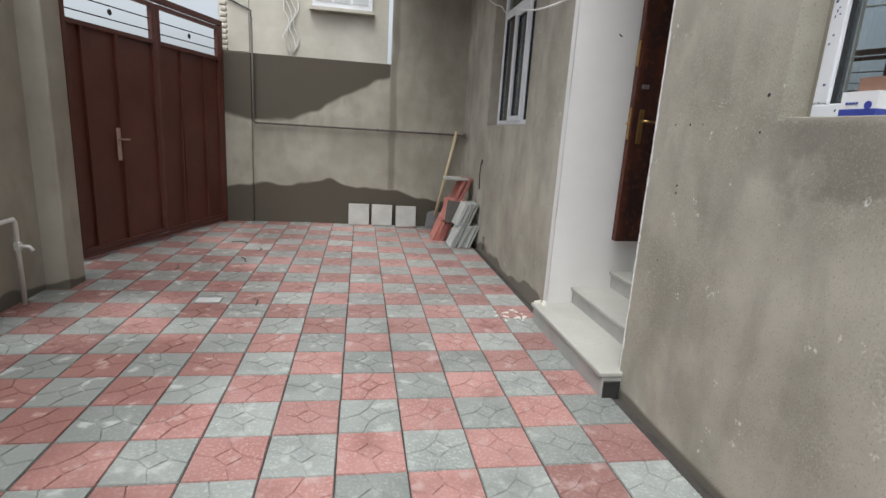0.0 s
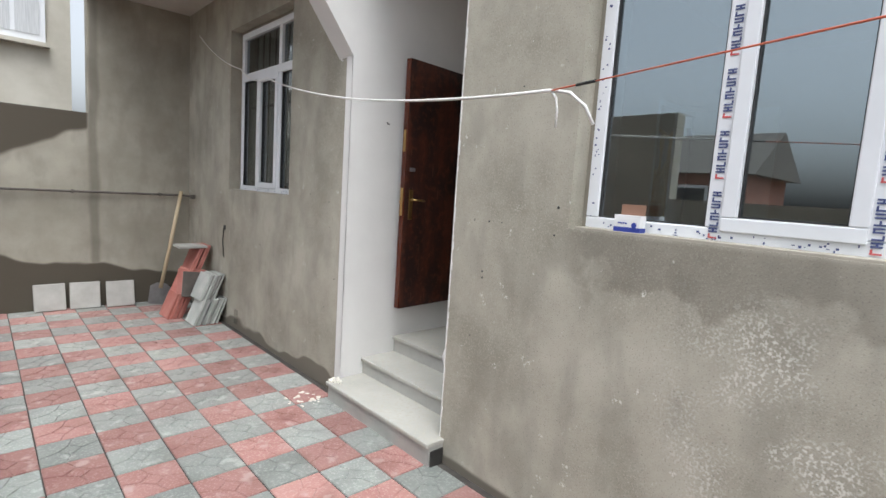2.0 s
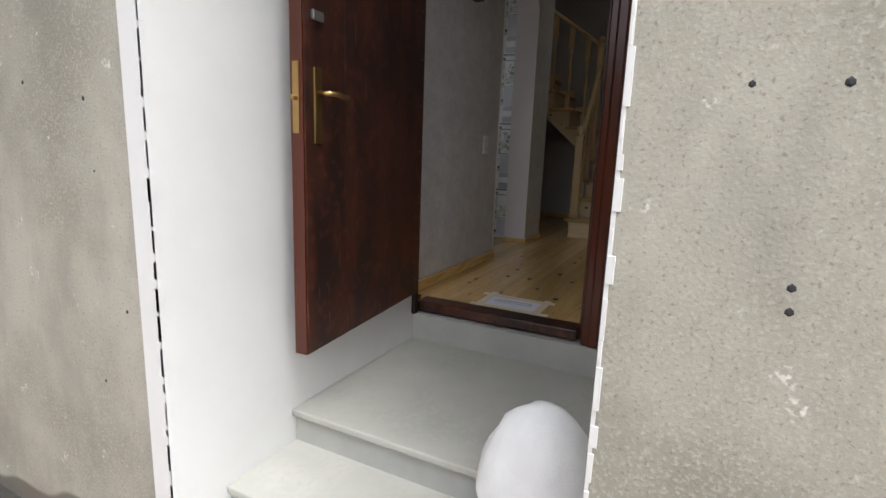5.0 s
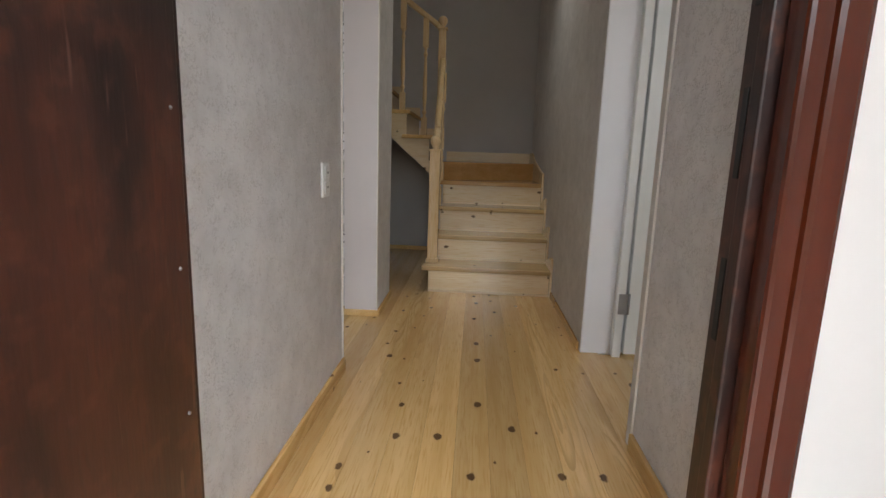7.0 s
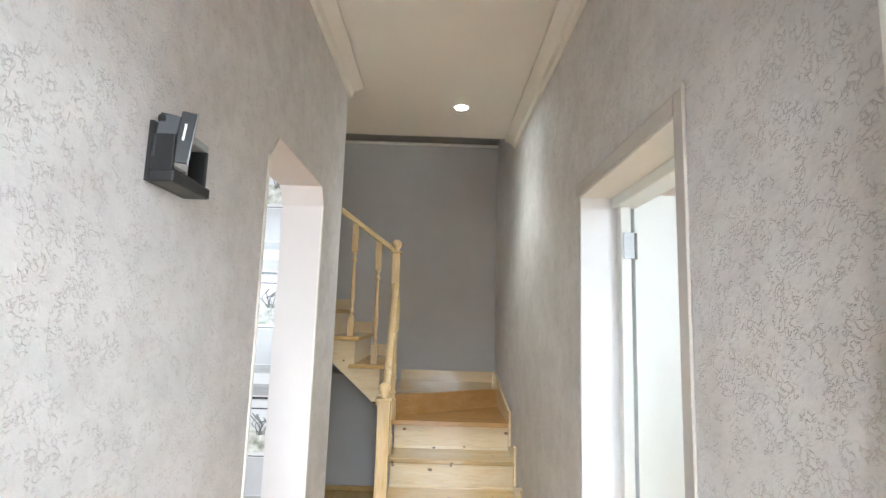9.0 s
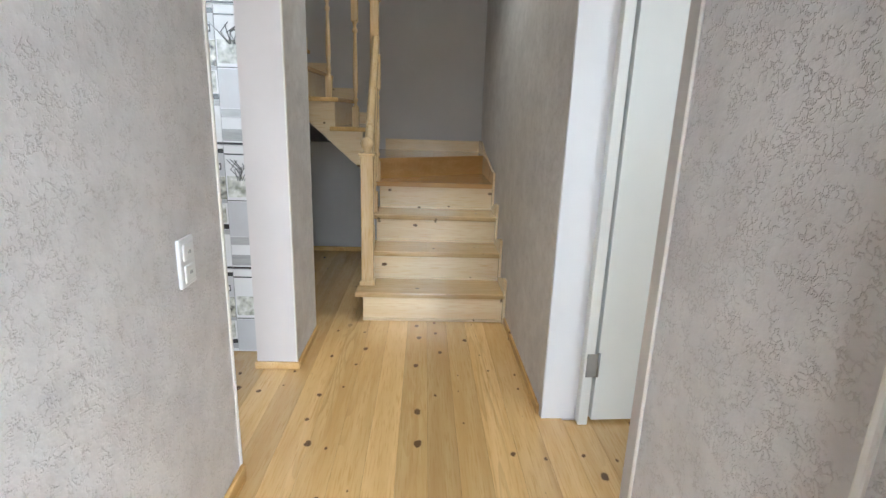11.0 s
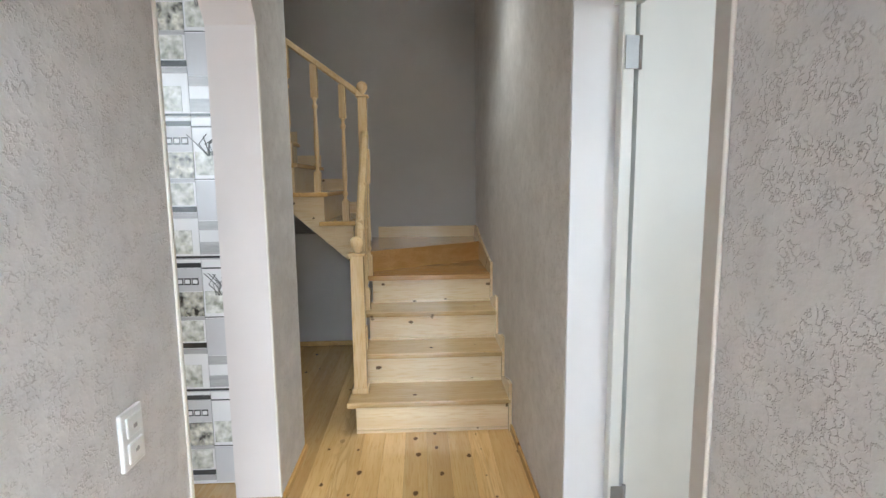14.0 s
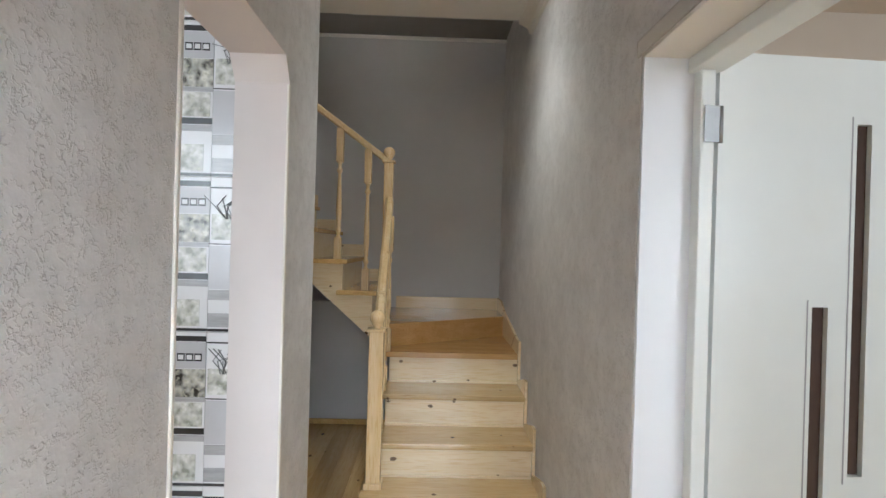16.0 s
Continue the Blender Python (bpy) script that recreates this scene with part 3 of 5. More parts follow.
wall("wall_recess_right", 1, -0.09, 0.0, FX + 0.271, 1.58, -0.1, 3.44, [], white_plaster, "white plastered side of the entrance recess")
wall("wall_door", 0, DOORX + 0.01, 1.58, 0.0, 1.162, 0.4, 3.43, [(0.225, 1.170, 0.3, 2.70)], white_plaster, "white plastered wall round the entrance door")
solid("ceiling_recess", bx(FX + 0.27, 1.58, -0.09, 1.25, 3.43, 3.55), white_plaster, "white plastered recess ceiling", "ceiling", kind="structure")
# white edge strip of the plaster return at both sides of the recess
solid("plaster_edge", bx(FX - 0.002, FX + 0.271, -0.007, 0.0, 0.15, 3.43), white_plaster, "white plastered return at the recess corner", "plaster edge", kind="structure")
# sloping bracket under the balcony and the balcony's soffit
bracket = bmesh.new()
prism(bracket, [(FX, 2.58), (FX, 3.62), (-0.75, 3.62)], 1, 1.165, 1.36)
solid("balcony_bracket", bracket, white_plaster, "white plastered triangular bracket under the balcony", "bracket", kind="structure")
balcony = thing("balcony", "plastered balcony slab with a white edge over the yard", "balcony", kind="structure")
part("soffit", bx(-1.0, FX, 1.165, FAR, 3.62, 3.8), soffit_mat, balcony, "grey-beige plastered soffit")
part("edge_band", bx(-1.06, -1.0, 1.165, FAR, 3.58, 4.1, bevel=0.005), white_plaster, balcony, "white plaster edge band")

# ---- hall shell ----
LEFT_OP = (2.783, 3.557)
left_wall = bmesh.new()
# left wall in three prisms so that the opening keeps its cut corners
prism(left_wall, [(1.452, FLOOR - 0.1), (LEFT_OP[0], FLOOR - 0.1), (LEFT_OP[0], 2.56), (2.86, 2.645), (3.50, 2.645), (LEFT_OP[1], 2.56), (LEFT_OP[1], FLOOR - 0.1), (4.0, FLOOR - 0.1), (4.0, CEIL + 0.4), (1.452, CEIL + 0.4)], 1, LW, LW + 0.185)
solid("wall_hall_left", left_wall, paper_hall, "pale embossed wallpaper wall with a cut-corner opening", "wall", kind="structure")
lining = bmesh.new()
prism(lining, [(LEFT_OP[0] + 0.0, FLOOR), (LEFT_OP[0] + 0.004, FLOOR), (LEFT_OP[0] + 0.004, 2.558), (2.862, 2.641), (3.498, 2.641), (LEFT_OP[1] - 0.004, 2.558), (LEFT_OP[1] - 0.004, FLOOR), (LEFT_OP[1], FLOOR), (LEFT_OP[1], 2.56), (3.50, 2.645), (2.86, 2.645), (LEFT_OP[0], 2.56)], 1, LW - 0.004, LW + 0.189)
solid("trim_opening", lining, mat("pale_pink_lining", (0.66, 0.61, 0.6), (0.7, 0.65, 0.64), 2.0, 0.7, 60, 0.05), "pale painted lining of the hall opening", "opening lining", kind="structure")
wall("wall_hall_right", 1, RW - 0.2, RW, 1.582, BACK, FLOOR - 0.1, 3.75, [(2.33, 3.166, 0.3, 2.558)], paper_hall, "pale embossed wallpaper wall with a door opening")
wall("wall_stair_back", 0, BACK, BACK + 0.15, -0.1, 3.6, FLOOR - 0.1, 3.9, [], stair_wall, "plain grey papered wall behind the stairs")
wall("wall_kitchen_side", 0, 3.74, 3.996, LW + 0.2, 5.0, FLOOR - 0.1, 3.75, [], stair_wall, "wall between kitchen and stairs")
wall("wall_stair_left", 1, 3.4, 3.6, 4.0, BACK, FLOOR - 0.1, 3.9, [], stair_wall, "plain grey papered wall beside the stairs")
wall("wall_under_stairs", 0, 5.72, 5.8, 1.06, 3.4, FLOOR, 1.55, [], stair_wall, "plain grey wall under the stairs")
solid("ceiling", bx(1.45, 4.81, RW - 0.2, LW + 0.2, CEIL, CEIL + 0.15), ceiling_mat, "cream painted hall ceiling", "ceiling", kind="structure")
solid("ceiling_stairs", bx(4.81, BACK + 0.1, RW - 0.2, 3.6, 3.74, 3.85), shaded_ceiling, "ceiling above the stairwell", "ceiling", kind="structure")
solid("ceiling_stairs", bx(4.0, 4.81, LW + 0.2, 3.6, CEIL + 0.005, 3.85), ceiling_mat, "ceiling beside the stairwell", "ceiling", kind="structure")
solid("wall_door_return", bx(1.592, 1.70, RW + 0.001, 0.24, FLOOR, CEIL), paper_hall, "pale embossed wallpaper return beside the entrance", "wall", kind="structure")
# rooms to both sides
wall("wall_room_far", 0, 4.6, 4.75, -4.2, RW - 0.2, FLOOR - 0.1, 3.75, [], pale_room, "beige painted wall of the side room")
wall("wall_room_end", 1, -4.35, -4.2, FX + 0.27, 4.75, FLOOR - 0.1, 3.75, [], pale_room, "beige painted end wall of the side room")
wall("wall_room_inner", 1, RW - 0.215, RW - 0.201, 1.75, 4.6, FLOOR, 3.75, [(2.33, 3.166, 0.3, 2.558)], pale_room, "beige painted room side of the hall wall")
solid("ceiling_room", bx(FX + 0.27, 4.75, -4.35, RW - 0.2, CEIL + 0.02, CEIL + 0.2), pale_room, "beige side-room ceiling", "ceiling", kind="structure")
wall("wall_kitchen_end", 1, 5.0, 5.25, FX + 0.27, 4.0, FLOOR - 0.1, 3.75, [], white_plaster, "white kitchen end wall")
wall("wall_kitchen_recess", 1, 1.251, 1.46, FX + 0.27, 1.45, FLOOR - 0.1, 3.75, [], white_plaster, "white kitchen wall beside the entrance")
solid("ceiling_kitchen", bx(FX + 0.27, 4.0, LW + 0.186, 5.0, CEIL + 0.02, CEIL + 0.2), white_plaster, "white kitchen ceiling", "ceiling", kind="structure")
hall_floor = solid("floor", bx(1.59, BACK, RW - 0.2, 3.4, FLOOR - 0.14, FLOOR - 0.024), joint_mat, "varnished pine board floor with dark knots", "floor", kind="structure")
solid("floor_room", bx(FX + 0.27, 4.6, -4.2, RW - 0.203, FLOOR - 0.14, FLOOR - 0.004), pine_floor, "varnished pine floor of the side room", "floor", kind="structure")
solid("floor_kitchen", bx(FX + 0.27, 3.74, LW + 0.203, 5.0, FLOOR - 0.14, FLOOR - 0.004), pine_floor, "varnished pine kitchen floor", "floor", kind="structure")

# daylight through the two front windows
for w_open, power in ((W1, 2.6), (W2, 2.0)):
    lamp_data = bpy.data.lights.new("window_daylight", "AREA")
    lamp_data.shape, lamp_data.size, lamp_data.size_y, lamp_data.energy, lamp_data.color = "RECTANGLE", w_open[1] - w_open[0] - 0.1, w_open[3] - w_open[2] - 0.1, power, (0.97, 0.98, 1.0)
    lamp = new("window_daylight", lamp_data)
    yc, zc = (w_open[0] + w_open[1]) / 2, (w_open[2] + w_open[3]) / 2
    lamp.matrix_world = look((FX + 0.262, yc, zc), (3.0, yc, zc - 0.3))

# ---- windows of the house ----
def window(name, label, w, mullions, transom, sashes, film, joint, top):
    """A white plastic window in the opening w = (y0, y1, z0, z1): outer frame, mullions, transom, sashes and panes."""
    y0, y1, z0, z1 = w
    x0, x1 = FX + 0.10, FX + 0.165
    win = thing(name, label, "window", kind="structure")
    t = 0.062
    fr = bmesh.new()
    box(fr, x0, x1, y0, y1, z0, z0 + t, bevel=0.006)
    box(fr, x0, x1, y0, y1, z1 - t, z1, bevel=0.006)
    box(fr, x0, x1, y0, y0 + t, z0 + t, z1 - t, bevel=0.006)
    box(fr, x0, x1, y1 - t, y1, z0 + t, z1 - t, bevel=0.006)
    frame_ob = part("window_frame", fr, upvc, win, "white plastic frame with printed film")
    part("transom", bx(x0 - 0.002, x1 + 0.002, y0 + t, y1 - t, transom - 0.04, transom + 0.04, bevel=0.006), upvc, win)
    for m in mullions:
        part("mullion", bx(x0 - 0.001, x1 + 0.001, m - 0.035, m + 0.035, z0 + t, transom - 0.04, bevel=0.006), upvc, win)
        part("mullion", bx(x0 - 0.001, x1 + 0.001, m - 0.03, m + 0.03, transom + 0.04, z1 - t, bevel=0.006), upvc, win) if film or m == mullions[0] else None
    cols = [y0 + t, *mullions, y1 - t]
    for i, (a, b) in enumerate(zip(cols, cols[1:])):
        a2, b2 = a + (0.035 if i else 0), b - (0.035 if i < len(cols) - 2 else 0)
        g = 0.0
        if i in sashes:
            s = bmesh.new()
            k = 0.055
            xs = x0 - 0.012
            za, zb = z0 + t - 0.012, transom - 0.03
            box(s, xs, x1 - 0.01, a2 - 0.01, b2 + 0.01, za, za + k, bevel=0.005)
            box(s, xs, x1 - 0.01, a2 - 0.01, b2 + 0.01, zb - k, zb, bevel=0.005)
            box(s, xs, x1 - 0.01, a2 - 0.01, a2 - 0.01 + k, za + k, zb - k, bevel=0.005)
            box(s, xs, x1 - 0.01, b2 + 0.01 - k, b2 + 0.01, za + k, zb - k, bevel=0.005)
            part("sash", s, upvc, win, "white opening sash")
            g = 0.045
        pane = part("pane", bx(x0 + 0.028, x0 + 0.034, a2 + g, b2 - g, z0 + t + g, transom - 0.04 - g), glass if film else glass_plain, win, "dark reflecting glass pane")
        pane.visible_shadow = False
        seal = bmesh.new()
        for q in ((a2 + g, a2 + g + 0.006, z0 + t + g, transom - 0.04 - g), (b2 - g - 0.006, b2 - g, z0 + t + g, transom - 0.04 - g)):
            box(seal, x0 + 0.012, x0 + 0.027, *q)
        for q in ((z0 + t + g, z0 + t + g + 0.006), (transom - 0.046 - g, transom - 0.04 - g)):
            box(seal, x0 + 0.012, x0 + 0.027, a2 + g + 0.006, b2 - g - 0.006, *q)
        part("seal", seal, rubber, win, "black rubber seal")
    tops = cols if film else [cols[0], cols[1], cols[-1]]
    for a, b in zip(tops, tops[1:]):
        pane = part("pane", bx(x0 + 0.028, x0 + 0.034, a, b, transom + 0.04, z1 - t), glass if film else glass_plain, win)
        pane.visible_shadow = False
    # printed protective film: plain bars in place of the lettering
    if film:
        marks = bmesh.new()
        reds = bmesh.new()
        for m in mullions:
            z = z0 + 0.02
            while z < transom - 0.15:
                for k in range(8):
                    bar = reds if k == 0 else marks
                    a = z + k * 0.0238
                    box(bar, x0 - 0.004, x0 - 0.0022, m - 0.016, m + 0.016, a, a + 0.006)
                    box(bar, x0 - 0.004, x0 - 0.0022, m - 0.016, m + 0.016, a + 0.012, a + 0.018) if k % 2 else None
                    box(bar, x0 - 0.004, x0 - 0.0022, m + 0.009 - 0.013 * (k % 3), m + 0.015 - 0.013 * (k % 3), a + 0.006, a + (0.012 if k % 2 else 0.018))
                z += 0.235
        y = y0 + 0.12
        while y < y1 - 0.2:
            for k in range(8):
                bar = reds if k == 7 else marks
                a = y + k * 0.0238
                box(bar, x0 - 0.006, x0 - 0.0032, a, a + 0.006, transom - 0.014, transom + 0.014)
                box(bar, x0 - 0.006, x0 - 0.0032, a + 0.006, a + 0.018, transom + 0.006 - 0.01 * (k % 3), transom + 0.012 - 0.01 * (k % 3))
            y += 0.26
        part("film_print", marks, film_blue, win, "blue printed marks on the film")
        part("film_print", reds, film_red, win, "red printed marks on the film")
    specks = bmesh.new()
    random.seed(5)
    for _ in range(170 if film else 60):
        side = random.random()
        if side < 0.5:
            y, z = random.choice((y0 + 0.02, y1 - 0.045)) + random.uniform(0, 0.025), random.uniform(z0 + 0.05, z1 - 0.1)
        else:
            y, z = random.uniform(y0 + 0.05, y1 - 0.1), z0 + 0.012 + random.uniform(0, 0.03)
        box(specks, x0 - 0.0018, x0 - 0.0008, y, y + random.uniform(0.004, 0.011), z, z + random.uniform(0.003, 0.010))
    part("film_print", specks, film_blue, frame_ob, "faded blue print")
    part("window_sill", bx(FX + 0.005, x0 + 0.02, y0 + 0.002, y1 - 0.002, z0 - 0.02, z0 + 0.012, bevel=0.004), yard_mat, win, "rough mortar sill")
    part("mortar_joint", bx(x0 + 0.012, FX + 0.268, y1 + 0.0005, y1 + joint, z0 + 0.001, z1 - 0.001), yard_mat, win, "grey mortar joint beside the frame")
    part("mortar_joint", bx(x0 + 0.012, FX + 0.268, y0 + 0.001, y1 + joint, z1 + 0.0005, z1 + top), yard_mat, win, "grey mortar joint above the frame") if top else None
    return win


window("window_1", "narrow white plastic window with a dark barred interior", W1, (2.62, 3.12), 2.70, (1,), False, 0.0545, 0.0295)
window("window_2", "wide white plastic window with printed film on its frame", W2, (-1.895, -1.39), 2.66, (1,), True, 0.0245, 0)
# iron grille behind the narrow window
grille = thing("window_grille", "dark iron bars behind the narrow window", "grille")
for i in range(9):
    y = 2.25 + i * 0.15
    part("bar", tube(bmesh.new(), [(FX + 0.23, y, 1.52), (FX + 0.23, y, 3.14)], 0.007, 6), dark_steel, grille)
part("rail", bx(FX + 0.222, FX + 0.238, 2.16, 3.55, 1.6, 1.62), dark_steel, grille)
part("rail", bx(FX + 0.222, FX + 0.238, 2.16, 3.55, 2.4, 2.42), dark_steel, grille)

# ---- entrance door and frame ----
frame_t = thing("door_frame", "dark mahogany steel door frame with a worn sill", "door frame", kind="structure")
jr = bmesh.new()
box(jr, 1.435, 1.475, 0.213, 0.262, FLOOR - 0.055, 2.72, bevel=0.01)
box(jr, 1.445, 1.50, 0.25, 0.292, FLOOR - 0.055, 2.70, bevel=0.008)
part("jamb", jr, entry_frame, frame_t, "reddish brown moulded jamb")
box_j = bmesh.new()
box(box_j, 1.502, 1.535, 0.245, 0.31, FLOOR - 0.05, 2.68, bevel=0.004)
box(box_j, 1.537, 1.59, 0.24, 0.30, FLOOR - 0.05, 2.68, bevel=0.004)
part("jamb_stop", box_j, entry_door, frame_t, "dark brown jamb stop with latch slots")
slot = bmesh.new()
for z in (1.25, 1.52, 1.78):
    box(slot, 1.555, 1.57, 0.2995, 0.302, z, z + 0.14)
part("latch_slot", slot, rubber, frame_t, "dark latch slot")
jl = bmesh.new()
box(jl, 1.412, 1.448, 1.14, 1.163, FLOOR - 0.055, 2.70, bevel=0.006)
part("jamb", jl, entry_door, frame_t, "dark brown hinge jamb")
part("head", bx(1.45, 1.58, 0.31, 1.26, 2.64, 2.70, bevel=0.006), entry_door, frame_t)
part("door_sill", bx(1.462, 1.58, 0.312, 1.163, FLOOR - 0.045, FLOOR + 0.006, bevel=0.008), entry_door, frame_t, "scuffed dark brown sill")

leaf = thing("entrance_door", "open dark red-brown varnished entrance door with brass lock plates", "door", at=(1.385, 1.135, 0.0))
leaf.rotation_euler = (0, 0, math.atan2(-0.085, -0.91))
LEN = 0.914
part("door_leaf", bx(0.0, LEN, -0.024, 0.026, 0.678, 2.64, bevel=0.006), entry_door, leaf, "dark varnished veneer leaf")
part("edge_strip", bx(LEN - 0.001, LEN + 0.006, -0.022, 0.024, 0.682, 2.636), entry_frame, leaf, "reddish edge strip")
pan = bmesh.new()
for a in ((0.40, 0.68, 0.86, 0.876), (0.14, 0.68, 2.384, 2.40), (0.664, 0.68, 0.876, 2.384)):
    box(pan, a[0], a[1], 0.0258, 0.0275, a[2], a[3], bevel=0.0008)
part("panel_moulding", pan, entry_door, leaf, "raised panel moulding")
for z, h in ((1.43, 0.22), (1.93, 0.17)):
    part("lock_plate", bx(LEN + 0.006, LEN + 0.010, -0.012, 0.012, z, z + h), brass, leaf, "brass lock edge plate")
part("bolt", tube(bmesh.new(), [(LEN, 0.0, 1.54), (LEN + 0.03, 0.0, 1.54)], 0.008), brass, leaf, "brass latch bolt")
hnd = bmesh.new()
box(hnd, LEN - 0.085, LEN - 0.045, 0.026, 0.034, 1.40, 1.64, bevel=0.003)
tube(hnd, [(LEN - 0.065, 0.035, 1.56), (LEN - 0.065, 0.075, 1.56), (LEN - 0.10, 0.085, 1.56), (LEN - 0.17, 0.08, 1.555)], 0.009)
part("door_handle", hnd, brass, leaf, "dark brass lever handle")
part("night_latch", bx(LEN - 0.09, LEN - 0.035, 0.026, 0.041, 1.78, 1.81, bevel=0.004), steel, leaf, "small steel night latch")
studs = bmesh.new()
for i in range(9):
    lathe(studs, [(0.001, -0.003), (0.0035, 0.0), (0.001, 0.003)], 0.03, 0.0265, 8)
    for v in studs.verts[-24:]:
        v.co.z += 0.75 + i * 0.21
part("stud", studs, steel, leaf, "small steel screw heads")

# ---- gate ----
GA, GB = Vector((-4.03, 2.62, 0)), Vector((-3.27, 5.0, 0))
gate_turn = math.atan2(GB.y - GA.y, GB.x - GA.x)
GL = (GB - GA).length
gate = thing("yard_gate", "maroon painted sheet-steel double gate with a barred top", "gate", at=GA)
gate.rotation_euler = (0, 0, gate_turn)
mid = GL * 0.50
gf = bmesh.new()
for u in (0.0, GL - 0.06):
    box(gf, u, u + 0.06, -0.03, 0.03, 0.0, 2.62, bevel=0.004)
box(gf, 0.06, GL - 0.06, -0.03, 0.03, 2.56, 2.62, bevel=0.004)
box(gf, 0.06, GL - 0.06, -0.03, 0.03, 0.02, 0.06)
part("gate_frame", gf, gate_mat, gate, "maroon steel frame")
for a, b, bars in ((0.065, mid - 0.02, (0.17, 0.52)), (mid + 0.02, GL - 0.065, (0.33, 0.70))):
    lf = bmesh.new()
    box(lf, a, a + 0.045, -0.028, 0.022, 0.07, 2.54, bevel=0.003)
    box(lf, b - 0.045, b, -0.028, 0.022, 0.07, 2.54, bevel=0.003)
    for z in (0.07, 2.13, 2.5):
        box(lf, a + 0.045, b - 0.045, -0.028, 0.022, z, z + 0.04)
    for q in bars:
        u = a + (b - a) * q
        box(lf, u - 0.013, u + 0.013, -0.03, 0.0, 0.11, 2.13)
    w = part("gate_wing", lf, gate_mat, gate, "maroon gate wing")
    part("sheet", bx(a + 0.045, b - 0.045, 0.002, 0.006, 0.11, 2.13), gate_mat, w, "maroon steel sheet")
    for z in (2.25, 2.37):
        part("wire", tube(bmesh.new(), [(a + 0.045, 0.0, z), (b - 0.045, 0.0, z + 0.01)], 0.006, 6), dark_steel, w)
    ring = bmesh.new()
    lathe(ring, [(0.018, -0.008), (0.03, 0.0), (0.018, 0.008)], 0, 0, 10)
    bmesh.ops.rotate(ring, verts=ring.verts, matrix=Matrix.Rotation(radians(90), 3, "X"))
    bmesh.ops.translate(ring, verts=ring.verts, vec=((a + b) / 2, 0, 2.32))
    part("ornament", ring, dark_steel, w, "small dark round ornament")
hp = bmesh.new()
box(hp, mid - 0.67, mid - 0.62, -0.036, -0.028, 0.92, 1.24, bevel=0.003)
tube(hp, [(mid - 0.645, -0.03, 1.13), (mid - 0.645, -0.08, 1.13), (mid - 0.56, -0.085, 1.13)], 0.009)
part("gate_handle", hp, mat("bronze_handle", (0.30, 0.20, 0.16), (0.38, 0.27, 0.22), 8.0, 0.4, 40, 0.02), gate, "dull bronze lever handle on a long plate")
bolt = bmesh.new()
box(bolt, mid + 0.03, mid + 0.35, -0.034, -0.03, 1.30, 1.325)
box(bolt, mid + 0.325, mid + 0.35, -0.034, -0.03, 0.1, 1.30)
part("brace", bolt, gate_mat, gate, "maroon steel brace")

# ---- things in the yard ----
# three grey slabs standing against the end wall
plain_slab = mat("dusty_slab", (0.36, 0.35, 0.32), (0.44, 0.43, 0.4), 5.0, 0.9, 60, 0.2)
for i, x in enumerate((-1.43, -1.10, -0.75)):
    ob = new("paving_slab", mesh_of("slab", bx(-0.148, 0.148, -0.016, 0.016, 0.0, 0.31, bevel=0.01), plain_slab))
    tagged(ob, "pale grey square slab standing against the damp wall", "paving slab", "slabs against the wall")
    ob.matrix_world = pose(x, FAR - 0.10 - 0.05 * (i == 2), 0.004, -10, 0, (4, -3, 2)[i])
# stacks of spare slabs leaning on the house wall
slab_mesh_g = mesh_of("slab", bx(-0.145, 0.145, -0.012, 0.012, 0.0, 0.30, bevel=0.004), mat("grey_slab_edge", (0.33, 0.345, 0.32), (0.44, 0.45, 0.42), 5.0, 0.8, 60, 0.2, per_object=0.2))
slab_mesh_r = mesh_of("slab", bx(-0.145, 0.145, -0.012, 0.012, 0.0, 0.30, bevel=0.004), mat("red_slab_edge", (0.36, 0.12, 0.095), (0.45, 0.19, 0.155), 5.0, 0.8, 60, 0.2, per_object=0.2))
random.seed(3)
for n_slab, me, x_last, y, z, lab, grp, step in (
        (9, slab_mesh_g, -0.30, 3.76, 0.0, "grey paving slab in a leaning stack by the house", "stack of grey slabs", 0.029),
        (6, slab_mesh_g, -0.235, 3.79, 0.27, "grey paving slab resting on the leaning stack", "stack of grey slabs", 0.029),
        (6, slab_mesh_r, -0.46, 4.17, 0.0, "red paving slab in a leaning stack by the house", "stack of red slabs", 0.030),
        (5, slab_mesh_r, -0.345, 4.19, 0.275, "red paving slab resting on the leaning stack", "stack of red slabs", 0.030),
        (4, slab_mesh_r, -0.20, 4.21, 0.545, "red paving slab on top of the leaning stack", "stack of red slabs", 0.032)):
    for i in range(n_slab):
        ob = new("paving_slab", me)
        tagged(ob, lab, "paving slab", grp)
        ob.matrix_world = pose(x_last + i * step, y + random.uniform(-0.012, 0.012), z + 0.004, 0, 0, 90 + random.uniform(-3, 3)) @ pose(0, 0, 0, 22, 0, 0)
for me, at in ((slab_mesh_r, (-0.23, 4.00, 0.27)), (mesh_of("slab", bx(-0.145, 0.145, -0.012, 0.012, 0.0, 0.29, bevel=0.004), pipe_mat), (-0.19, 3.95, 0.25))):
    ob = tagged(new("paving_slab", me), "spare slab leaning face-on against the stack", "paving slab", "slabs on the stack")
    ob.matrix_world = pose(*at, -16, 6, -8)
flat = solid("paving_slab", bx(-0.33, -0.03, 4.05, 4.33, 0.80, 0.828, bevel=0.004), plain_slab, "pale slab lying flat on the red stack", "paving slab")

